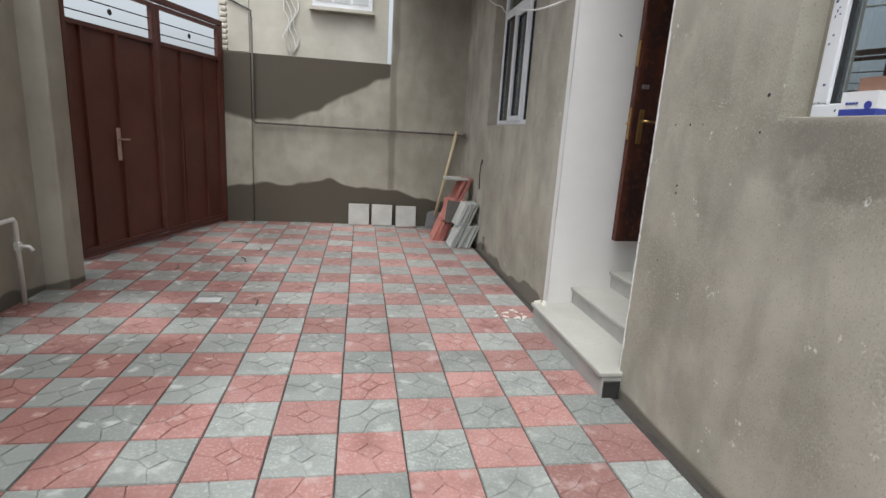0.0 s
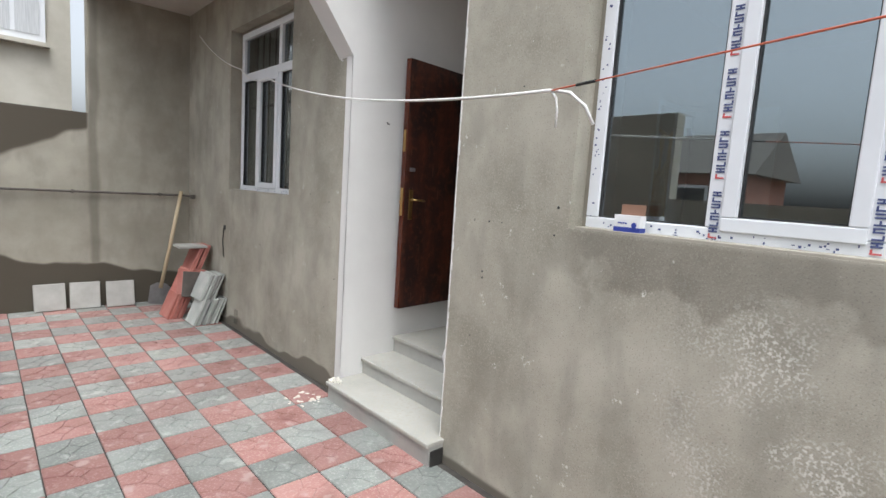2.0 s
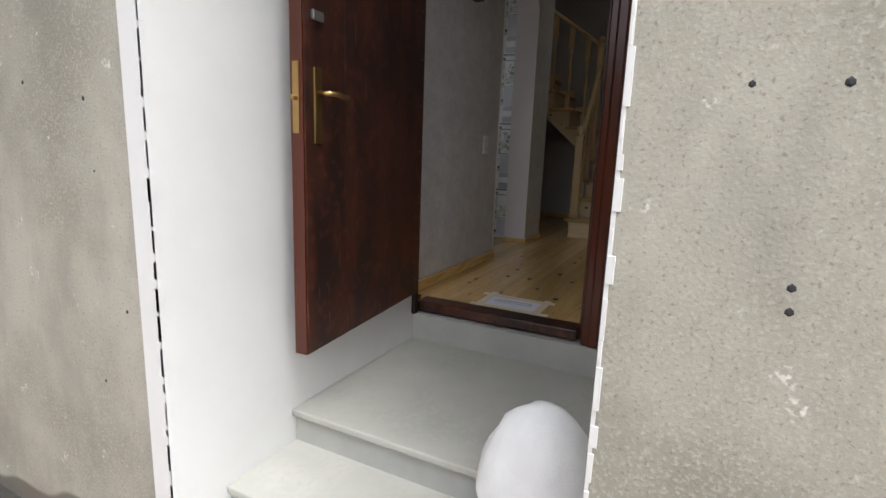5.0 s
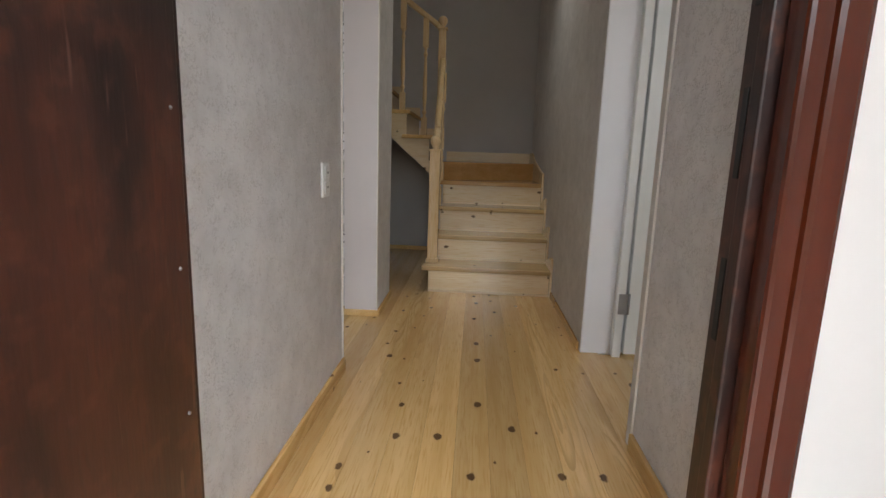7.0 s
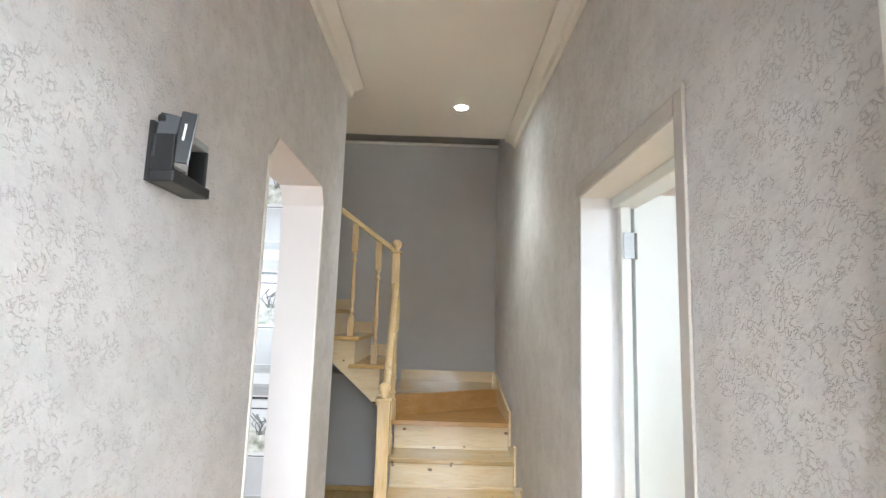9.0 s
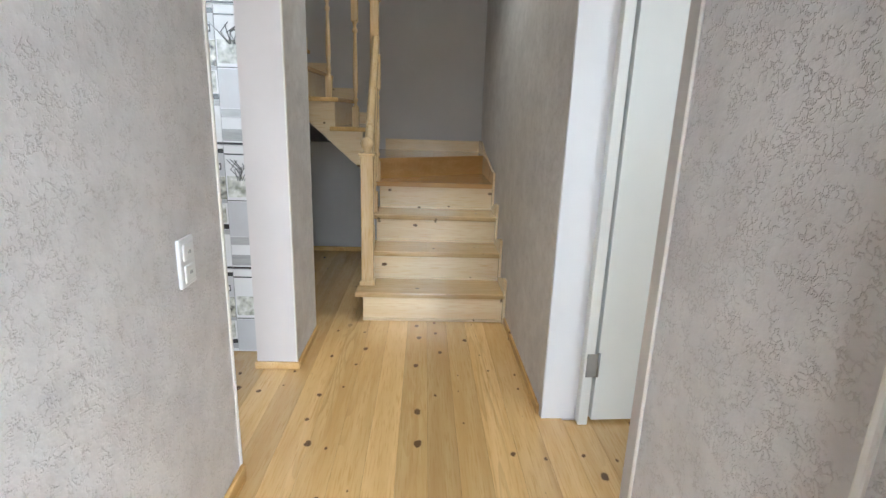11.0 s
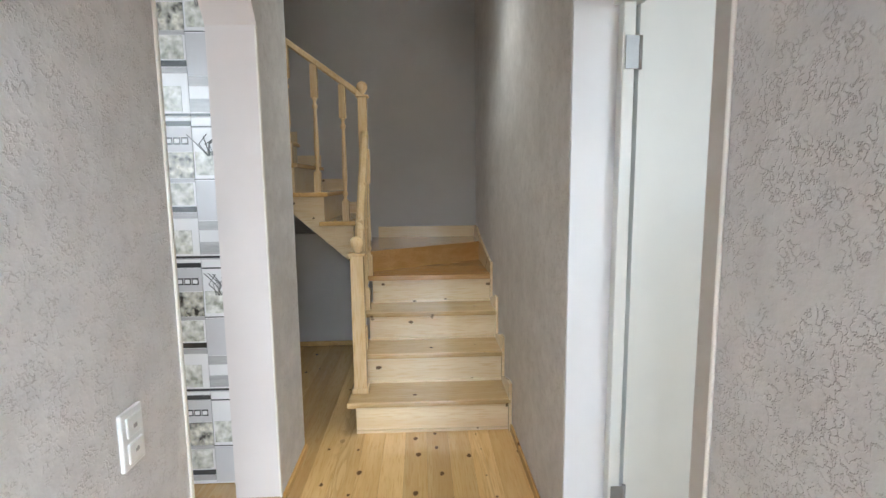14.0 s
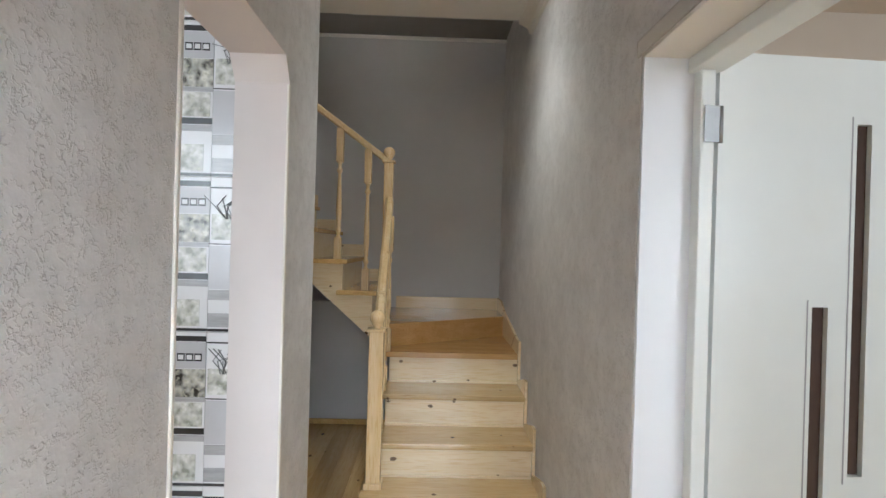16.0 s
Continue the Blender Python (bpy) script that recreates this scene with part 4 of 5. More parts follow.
# shovel in the corner
sh = thing("shovel", "shovel with a worn wooden handle leaning in the corner", "shovel")
part("handle", tube(bmesh.new(), [(-0.33, 4.86, 0.2), (-0.2, 4.93, 0.75), (-0.06, 4.99, 1.42)], 0.023), shovel_wood, sh, "worn pale wooden handle")
blade = bmesh.new()
prism(blade, [(-0.11, 0.0), (0.11, 0.0), (0.12, 0.22), (0.05, 0.27), (-0.05, 0.27), (-0.12, 0.22)], 1, -0.004, 0.004)
bmesh.ops.transform(blade, matrix=pose(-0.37, 4.84, 0.0, -8, 12, 0), verts=blade.verts)
part("blade", blade, steel, sh, "grey steel blade")

# gas pipe along the end wall
gas = thing("wall_pipe", "thin dark painted gas pipe along the end wall", "pipe")
part("pipe", tube(bmesh.new(), [(-2.88, FAR - 0.04, 2.7), (-2.88, FAR - 0.04, 1.39), (-2.86, FAR - 0.04, 1.37), (-0.05, FAR - 0.04, 1.37), (FX - 0.06, FAR - 0.08, 1.365), (FX - 0.05, FAR - 0.3, 1.365)], 0.013), pipe_mat, gas)
for x in (-2.2, -1.2, -0.3):
    part("bracket", bx(x - 0.01, x + 0.01, FAR - 0.055, FAR, 1.35, 1.39), pipe_mat, gas)
valve = bmesh.new()
box(valve, FX - 0.075, FX - 0.025, FAR - 0.36, FAR - 0.29, 1.34, 1.39, bevel=0.006)
part("valve", valve, pipe_mat, gas, "dark gas valve")
# white water pipe with a tap on the side wall
wp = thing("water_pipe", "white plastic water pipe with a tap at the side wall", "pipe")
part("pipe", tube(bmesh.new(), [(-3.80, 1.46, 0.0), (-3.80, 1.46, 0.60), (-3.80, 1.44, 0.625), (-3.80, 1.05, 0.62), (-3.80, 1.03, 0.60), (-3.80, 1.03, 0.0)], 0.016), white_pipe, wp)
tap = bmesh.new()
tube(tap, [(-3.80, 1.46, 0.43), (-3.72, 1.45, 0.43), (-3.70, 1.45, 0.40)], 0.014)
box(tap, -3.82, -3.78, 1.44, 1.48, 0.40, 0.46, bevel=0.006)
part("tap", tap, white_pipe, wp, "white plastic tap")
# meter box behind the gate pillar top, with cables on the neighbour's wall
mb = thing("meter_board", "pale weathered meter board with dark metal edging on the wall", "meter board")
part("board", bx(-3.2, -2.93, 5.1, 5.16, 2.28, 2.95, bevel=0.006), old_plaster, mb)
part("edging", tube(bmesh.new(), [(-3.2, 5.08, 2.93), (-2.9, 5.08, 2.8), (-2.9, 5.08, 2.26)], 0.012, 6), dark_steel, mb)
lump = bmesh.new()
for i in range(9):
    box(lump, -3.30 + 0.01 * (i % 2), -3.21, 5.1, 5.17, 2.28 + i * 0.07, 2.34 + i * 0.07, bevel=0.02)
part("rubble_edge", lump, old_plaster, mb, "crumbling block edge")
random.seed(8)
for i in range(4):
    pts = [(-2.62 + 0.05 * i + 0.05 * math.sin(k * 1.7 + i), 6.32, 4.0 - k * 0.13) for k in range(13)]
    solid("hanging_cable", tube(bmesh.new(), pts, 0.008, 6), wire_white, "loose pale cable hanging down the neighbour's wall", "cable", "hanging cables")

# drain cover, twigs, plaster crumbs, vents
solid("water_cover", bx(-2.66, -2.48, 1.50, 1.61, 0.0, 0.012, bevel=0.003), grey_plastic, "small pale plastic cover plate in the paving", "cover plate")
random.seed(11)
for i, (x, y) in enumerate(((-2.5, 3.2), (-2.55, 2.75), (-2.7, 3.6), (-3.1, 2.4), (-2.2, 1.45))):
    a = random.uniform(0, 3)
    solid("twig", tube(bmesh.new(), [(x, y, 0.008), (x + 0.07 * math.cos(a), y + 0.07 * math.sin(a), 0.016), (x + 0.17 * math.cos(a + 0.3), y + 0.17 * math.sin(a + 0.3), 0.008)], 0.006, 5), bark, "dry dark twig lying on the slabs", "twig", "fallen twigs")
chips = bmesh.new()
for side, y in ((0, -0.003), (1, 1.168)):
    z = 0.2
    while z < (3.3 if side == 0 else 2.58):
        h = random.uniform(0.02, 0.09)
        w = random.uniform(0.001, 0.011)
        box(chips, FX - 0.004, FX + 0.01, y - (w if side == 0 else 0.004), y + (0.002 if side == 0 else w), z, z + h)
        z += h + random.uniform(0.0, 0.03)
for k in range(16):
    y, z, q = random.uniform(1.16, 1.34), random.uniform(2.55, 2.6), random.uniform(0.008, 0.02)
    box(chips, FX - 0.006, FX + 0.01, y, y + q, z, z + q)
solid("plaster_edge_chips", chips, white_plaster, "ragged white plaster edge along the recess corners", "plaster", kind="stuff")
crumbs = bmesh.new()
for i in range(34):
    x, y, s = random.gauss(-0.20, 0.08), random.gauss(1.24, 0.09), random.uniform(0.004, 0.017)
    if x < -0.1:
        bmesh.ops.create_icosphere(crumbs, subdivisions=1, radius=s, matrix=pose(x, y, s * 0.25, random.uniform(-12, 12), 0, random.uniform(0, 180)) @ Matrix.Diagonal((1.6, 1, 0.4, 1)))
for i in range(14):
    x, y, s = random.uniform(-0.06, 0.02), random.uniform(1.05, 1.15), random.uniform(0.006, 0.018)
    bmesh.ops.create_icosphere(crumbs, subdivisions=1, radius=s, matrix=pose(x, y, 0.148 + s * 0.5))
solid("plaster_crumbs", crumbs, stone_chip, "pale plaster crumbs beside the lowest step", "rubble", kind="stuff")


def vent(y0, z0, z1):
    w = 0.075
    v = thing("wall_vent", "small dark perforated air brick low in the wall", "vent")
    part("backing", bx(FX - 0.002, FX + 0.004, y0, y0 + w, z0, z1), rubber, v)
    g = bmesh.new()
    for i in range(4):
        yy = y0 + i * (w - 0.007) / 3
        box(g, FX - 0.008, FX - 0.002, yy, yy + 0.007, z0, z1)
    for i in range(6):
        zz = z0 + i * (z1 - z0 - 0.007) / 5
        box(g, FX - 0.0075, FX - 0.0025, y0 + 0.007, y0 + w - 0.007, zz, zz + 0.007)
    part("grid", g, yard_mat, v, "cement grid")


vent(-1.26, 0.08, 0.25)
vent(3.31, 0.05, 0.21)

# drill holes and nails in the render
holes = bmesh.new()
for y, z in ((1.44, 1.50), (1.42, 1.30), (2.26, 0.98), (1.46, 0.65), (-0.37, 1.50), (-0.71, 1.47), (-0.255, 1.22), (-0.257, 1.185), (-0.195, 0.84), (-0.72, 1.605), (-0.28, 1.50), (-0.17, 1.50), (1.75, 1.55), (2.75, 1.0), (1.32, 0.9), (-0.45, 2.2)):
    bmesh.ops.create_icosphere(holes, subdivisions=1, radius=random.uniform(0.004, 0.009), matrix=pose(FX, y, z) @ Matrix.Diagonal((0.25, 1, 1, 1)))
solid("drill_holes", holes, rubber, "small dark drill holes in the render", "drill hole", kind="stuff")
nails = thing("wall_nail", "bent nail in the white recess wall", "nail")
part("nail", tube(bmesh.new(), [(0.38, 1.17, 2.14), (0.37, 1.13, 2.13), (0.34, 1.115, 2.14)], 0.004, 6), dark_steel, nails)

stub = thing("wire_stub", "short dark wire hanging from a hole in the render", "wire")
part("wire", tube(bmesh.new(), [(FX + 0.01, 3.73, 1.075), (FX - 0.012, 3.728, 1.06), (FX - 0.016, 3.742, 0.92), (FX - 0.012, 3.72, 0.735)], 0.006, 6), dark_steel, stub)
part("socket", bx(FX - 0.006, FX + 0.004, 3.70, 3.755, 1.05, 1.10, bevel=0.003), rubber, stub, "dark hole edge")

# cardboard box on the window sill
cb = thing("small_box", "small open white and blue cardboard box on the window sill", "box", at=(FX + 0.04, -1.068, 1.524))
cb.scale = (0.85, 0.85, 0.85)
part("box_body", bx(-0.03, 0.03, -0.07, 0.07, 0.022, 0.085), card_white, cb)
part("blue_band", bx(-0.031, 0.031, -0.071, 0.071, 0.0, 0.024), card_blue, cb, "dark blue lower band")
part("blue_dot", lathe(bmesh.new(), [(0.014, -0.0335), (0.014, -0.031)], 0, 0, 14), card_blue, cb).matrix_basis = pose(0, -0.04, 0.036, 0, 90, 0)
lid = part("flap", bx(0.026, 0.03, -0.065, 0.065, 0.085, 0.14), card_brown, cb, "brown raised flap")
marks = bmesh.new()
for i in range(4):
    box(marks, -0.0325, -0.031, 0.0 + i * 0.013, 0.009 + i * 0.013, 0.04, 0.048)
part("print", marks, card_blue, cb, "blue printed marks")

# cable strung along the facade
def sag(a, b, drop, n=10):
    a, b = Vector(a), Vector(b)
    return [tuple(a.lerp(b, i / n) - Vector((0, 0, drop * 4 * (i / n) * (1 - i / n)))) for i in range(n + 1)]


cable = thing("strung_cable", "white cable strung loosely along the house front", "cable")
part("cable", tube(bmesh.new(), sag((0.03, 4.6, 3.3), (0.02, 3.25, 2.74), 0.06)[:-1] + sag((0.02, 3.25, 2.74), (-0.05, 2.45, 2.55), 0.06)[:-1] + sag((-0.05, 2.45, 2.55), (-0.551, -1.066, 2.015), 0.10, 16), 0.006, 6), wire_white, cable, "white cable")
part("cable_end", tube(bmesh.new(), [(-0.551, -1.066, 2.015), (-0.53, -1.13, 2.005), (-0.51, -1.18, 1.96), (-0.5, -1.21, 1.90)], 0.006, 6), wire_white, cable, "loose white cable end")
part("cable_end", tube(bmesh.new(), [(-0.551, -1.066, 2.015), (-0.545, -1.085, 1.99), (-0.54, -1.09, 1.95), (-0.54, -1.09, 1.89)], 0.004, 6), wire_white, cable, "loose white cable end")
part("wire", tube(bmesh.new(), [(-0.551, -1.066, 2.015), (-0.62, -1.25, 2.008)], 0.003, 6), wire_red, cable, "thin red wire")
part("splice", tube(bmesh.new(), [(-0.60, -1.2, 2.01), (-0.635, -1.29, 2.007)], 0.005, 6), rubber, cable, "black taped splice")
part("wire", tube(bmesh.new(), sag((-0.62, -1.25, 2.008), (-2.1, -5.4, 1.9), 0.0, 8), 0.0024, 6), wire_red, cable, "thin red wire")

# sack of filler on the steps
sack = bmesh.new()
bmesh.ops.create_uvsphere(sack, u_segments=20, v_segments=14, radius=0.5)
for v in sack.verts:
    x, y, z = v.co
    k = 0.75 + 0.25 * (1 - abs(z) * 1.2)
    v.co = Vector((x * 0.30 * k + 0.02 * noise.noise(v.co * 4), y * 0.34 * k + 0.02 * noise.noise(v.co * 5), (z + 0.5) * 0.48))
for f in sack.faces:
    f.smooth = True
bmesh.ops.translate(sack, verts=sack.verts, vec=(0.42, 0.175, 0.276))
sk = solid("filler_sack", sack, bag_mat, "white woven filler sack with red print on the steps", "sack")
red = bmesh.new()
for i in range(6):
    box(red, 0.268, 0.274, 0.1 + i * 0.018, 0.112 + i * 0.018, 0.42 + 0.02 * (i % 2), 0.47)
part("print", red, film_red, sk, "red printed marks")

# ---- hall: trim, fixtures ----
reveal_mat = mat("beige_reveal_plaster", (0.53, 0.50, 0.46), (0.58, 0.55, 0.51), 3.0, 0.8, 80, 0.06)


def board(name, x0, x1, y0, y1, z0, z1, material, label, category="baseboard"):
    return solid(name, bx(x0, x1, y0, y1, z0, z1, bevel=0.004), material, label, category, kind="structure")


BB = 0.062
board("baseboard", 1.585, LEFT_OP[0] - 0.002, LW - 0.016, LW - 0.001, FLOOR, FLOOR + BB, pine_floor, "slim varnished pine baseboard")
board("baseboard", LEFT_OP[1] + 0.002, 3.998, LW - 0.016, LW - 0.001, FLOOR, FLOOR + BB * 0.6, pine_floor, "slim varnished pine baseboard")
board("baseboard", LEFT_OP[1] - 0.018, LEFT_OP[1] - 0.005, LW - 0.016, LW + 0.2, FLOOR, FLOOR + BB * 0.6, pine_floor, "slim varnished pine baseboard")
board("baseboard", 1.74, 2.289, RW + 0.001, RW + 0.016, FLOOR, FLOOR + BB, pine_floor, "slim varnished pine baseboard")
board("baseboard", 3.18, 4.13, RW + 0.001, RW + 0.014, FLOOR, FLOOR + BB * 0.7, pine_floor, "slim varnished pine baseboard")
board("baseboard", 5.70, 5.718, 1.06, 3.4, FLOOR, FLOOR + 0.04, pine_floor, "slim varnished pine baseboard")
board("baseboard", 4.001, 4.014, LW + 0.0, 3.4, FLOOR, FLOOR + 0.04, pine_floor, "slim varnished pine baseboard")
board("trim_corner", 1.69, 1.704, 0.232, 0.244, FLOOR + 0.07, CEIL, cornice_mat, "white corner strip on the wallpaper", "corner strip")
board("trim_corner", 2.298, 2.345, RW + 0.0005, RW + 0.005, FLOOR, 2.60, reveal_mat, "smooth grey-beige plaster band beside the door opening", "plaster band")
board("trim_corner", 2.290, 2.298, RW + 0.0005, RW + 0.009, FLOOR, 2.61, cornice_mat, "white corner bead of the door opening", "corner strip")
board("trim_corner", 2.346, 3.19, RW + 0.0005, RW + 0.0045, 2.552, 2.60, reveal_mat, "smooth grey-beige plaster band over the door opening", "plaster band")
board("trim_corner", 3.545, 3.560, LW - 0.006, LW + 0.004, FLOOR, 2.555, cornice_mat, "white corner bead of the hall opening", "corner strip")
board("trim_corner", 2.772, 2.786, LW - 0.006, LW + 0.004, FLOOR, 2.555, cornice_mat, "white corner bead of the hall opening", "corner strip")

for name, y, sgn, x1 in (("cornice", LW, -1, 4.02), ("cornice", RW, 1, 4.83)):
    c = bmesh.new()
    prof = [(0, 0), (0, -0.075), (0.018, -0.07), (0.028, -0.04), (0.06, -0.022), (0.085, -0.012), (0.085, 0)]
    prism(c, [(y + sgn * (0.0005 + u), CEIL - 0.001 + w) for u, w in prof], 0, 1.76, x1)
    solid("cornice", c, cornice_mat, "white moulded foam ceiling cornice", "cornice", kind="structure")
board("trim_ceiling_edge", 4.811, 4.825, RW, LW, CEIL - 0.0, 3.74, stair_wall, "grey edge of the hall ceiling", "ceiling edge")
board("cornice_stairs", BACK - 0.03, BACK - 0.001, RW, 3.4, 3.715, 3.739, cornice_mat, "narrow white cornice", "cornice")

down = thing("ceiling_lamp", "small round white recessed ceiling lamp, switched on", "ceiling lamp", at=(4.27, 0.595, CEIL))
ringb = bmesh.new()
lathe(ringb, [(0.034, -0.001), (0.036, -0.006), (0.046, -0.006), (0.049, -0.001)], sides=20)
part("ring", ringb, white_plastic, down, "white trim ring")
part("lens", lathe(bmesh.new(), [(0.033, -0.004), (0.033, -0.001)], sides=20), lamp_glow, down, "lit lens")
spot = new("hall_lamp", bpy.data.lights.new("hall_lamp", "SPOT"))
spot.data.energy, spot.data.spot_size, spot.data.spot_blend, spot.data.shadow_soft_size, spot.data.color = 2.5, radians(115), 1.0, 0.1, (1.0, 0.94, 0.84)
spot.location = (4.27, 0.595, CEIL - 0.012)

# breaker box, open flap
eb = thing("breaker_box", "small black plastic breaker box with an open smoked flap", "breaker box", at=(2.20, LW, 2.365))
body = bmesh.new()
box(body, -0.075, 0.075, -0.008, 0.0, -0.072, 0.045)
box(body, -0.075, -0.066, -0.05, -0.008, -0.05, 0.02, bevel=0.002)
box(body, 0.066, 0.075, -0.046, -0.008, -0.05, 0.03, bevel=0.002)
box(body, -0.076, 0.076, -0.056, -0.008, -0.073, -0.05, bevel=0.004)
box(body, -0.066, 0.066, -0.03, -0.008, -0.05, -0.035)
part("box_body", body, black_plastic, eb)
part("top_cover", bx(-0.02, 0.076, -0.046, -0.008, 0.03, 0.045, bevel=0.005), grey_plastic, eb, "pale rounded top edge")
part("rail", bx(0.012, 0.02, -0.032, -0.026, -0.035, 0.028), grey_plastic, eb, "grey mounting rail")
for i in range(2):
    br = part("breaker", bx(-0.05 + i * 0.027, -0.025 + i * 0.027, -0.04, -0.008, -0.034, 0.028, bevel=0.002), white_plastic, eb, "white breaker with a lever")
    part("lever", bx(-0.043 + i * 0.027, -0.032 + i * 0.027, -0.048, -0.04, -0.008, 0.008), black_plastic, br)
smoked = mat("smoked_flap", (0.035, 0.036, 0.039), (0.055, 0.056, 0.06), 3.0, 0.45, 30, 0.0)
fl = part("flap", bx(0.0, 0.035, -0.002, 0.002, -0.03, 0.058, bevel=0.0015), smoked, eb, "open smoked plastic flap")
fl.matrix_basis = pose(-0.074, -0.012, 0.004, 0, 6, -72)
part("flap_band", bx(0.035, 0.062, -0.003, 0.003, -0.032, 0.070, bevel=0.002), black_plastic, fl, "black flap band with a pale slot")
part("slot", bx(0.045, 0.049, -0.0045, -0.003, 0.012, 0.045), white_plastic, fl, "pale slot")
part("flap_edge", bx(0.062, 0.064, -0.003, 0.003, -0.034, 0.072), grey_plastic, fl, "pale flap edge")
part("screw_boss", lathe(bmesh.new(), [(0.007, -0.006), (0.008, 0.0), (0.007, 0.006)], -0.07, -0.02, 10), black_plastic, eb).location = (0, 0, 0.05)
sw = thing("light_switch", "white double wall switch plate", "light switch", at=(2.532, LW, 1.44))
part("plate", bx(-0.04, 0.04, -0.010, 0.0, -0.062, 0.062, bevel=0.004), white_plastic, sw)
for i in (-1, 1):
    part("rocker", bx(-0.026, 0.026, -0.015, -0.010, 0.006 if i > 0 else -0.05, 0.05 if i > 0 else -0.006, bevel=0.003), white_plastic, sw)
    part("dot", bx(-0.006, 0.006, -0.0165, -0.015, 0.026 * i - 0.004, 0.026 * i + 0.004), grey_plastic, sw)

# taped notice on the floor inside the door
nt = thing("taped_notice", "white paper notice taped to the pine floor", "notice", at=(1.71, 0.71, FLOOR))
part("sheet", bx(-0.10, 0.10, -0.15, 0.15, 0.001, 0.0025), paper, nt)
for q in ((-0.125, -0.085, -0.22, 0.2), (0.085, 0.125, -0.20, 0.21), (-0.15, 0.15, -0.175, -0.135), (-0.15, 0.16, 0.135, 0.175)):
    part("tape_strip", bx(*q, 0.0025 + 0.0004 * (q[0] < -0.13), 0.0036 + 0.0004 * (q[0] < -0.13)), tape, nt, "cream masking tape")
for row, words in ((0.040, "AYAQQABI İLƏ"), (0.008, "GİRMƏK OLMAZ!")):
    cu = bpy.data.curves.new("print", "FONT")
    cu.body, cu.size, cu.align_x, cu.extrude = words, 0.027, "CENTER", 0.0002
    tx = bpy.data.objects.new("print", cu)
    me = bpy.data.meshes.new_from_object(tx)
    bpy.data.objects.remove(tx)
    me.materials.clear()
    me.materials.append(ink)
    pr = tagged(new("print", me), "row of grey printed capitals")
    pr.parent = nt
    pr.matrix_basis = pose(row - 0.012, 0.0, 0.0029, 0, 0, -90)

# ---- right doorway: lining and open white door ----
dr = thing("door_lining", "white gloss door lining of the side room", "door lining", kind="structure")
part("jamb", bx(3.150, 3.164, RW - 0.198, RW - 0.001, FLOOR, 2.545, bevel=0.002), lilac_paint, dr, "white gloss jamb")
part("jamb", bx(2.335, 2.349, RW - 0.213, RW - 0.001, FLOOR, 2.545, bevel=0.002), lilac_paint, dr, "white gloss jamb")
part("head", bx(2.335, 3.164, RW - 0.213, RW - 0.001, 2.543, 2.556, bevel=0.002), cornice_mat, dr)
fr2 = bmesh.new()
box(fr2, 3.105, 3.149, RW - 0.182, RW - 0.142, FLOOR, 2.50, bevel=0.004)
box(fr2, 2.349, 2.392, RW - 0.212, RW - 0.125, FLOOR, 2.50, bevel=0.004)
box(fr2, 2.349, 3.150, RW - 0.212, RW - 0.125, 2.50, 2.542, bevel=0.004)
part("door_frame", fr2, door_white, dr, "white door frame")
lf = thing("interior_door", "open white interior door with two dark glass strips", "door", at=(3.126, RW - 0.2035, FLOOR))
lf.rotation_euler = (0, 0, radians(-87))
DW = 0.70
cuts = ((0.29, 0.338, 0.22, 1.255), (0.41, 0.455, 0.776, 1.774))
lv = bmesh.new()
us = [0.0, 0.29, 0.338, 0.41, 0.455, DW]
for a, b in zip(us, us[1:]):
    zc = [c for c in cuts if c[0] == a]
    if zc:
        box(lv, a, b, 0.0, 0.04, 0.012, zc[0][2])
        box(lv, a, b, 0.0, 0.04, zc[0][3], 1.957)
    else:
        box(lv, a, b, 0.0, 0.04, 0.012, 1.957)
bmesh.ops.remove_doubles(lv, verts=lv.verts, dist=0.0001)
part("door_leaf", lv, door_white, lf, "plain white leaf")
for a, b, z0, z1 in cuts:
    part("glass_strip", bx(a, b, 0.016, 0.024, z0, z1), door_glass, lf, "dark smoked glass strip")
    gm = bmesh.new()
    box(gm, a - 0.016, a - 0.012, -0.0012, 0.001, z0 - 0.02, z1 + 0.02)
    part("groove", gm, grey_plastic, lf, "thin grey groove")
for z in (0.22, 1.70):
    hg = bmesh.new()
    box(hg, -0.055, -0.012, -0.024, -0.0215, z, z + 0.1, bevel=0.001)
    box(hg, -0.022, -0.008, -0.0215, 0.0, z + 0.02, z + 0.08)
    tube(hg, [(-0.006, -0.018, z), (-0.006, -0.018, z + 0.1)], 0.007)
    part("hinge", hg, steel, lf, "steel butt hinge")

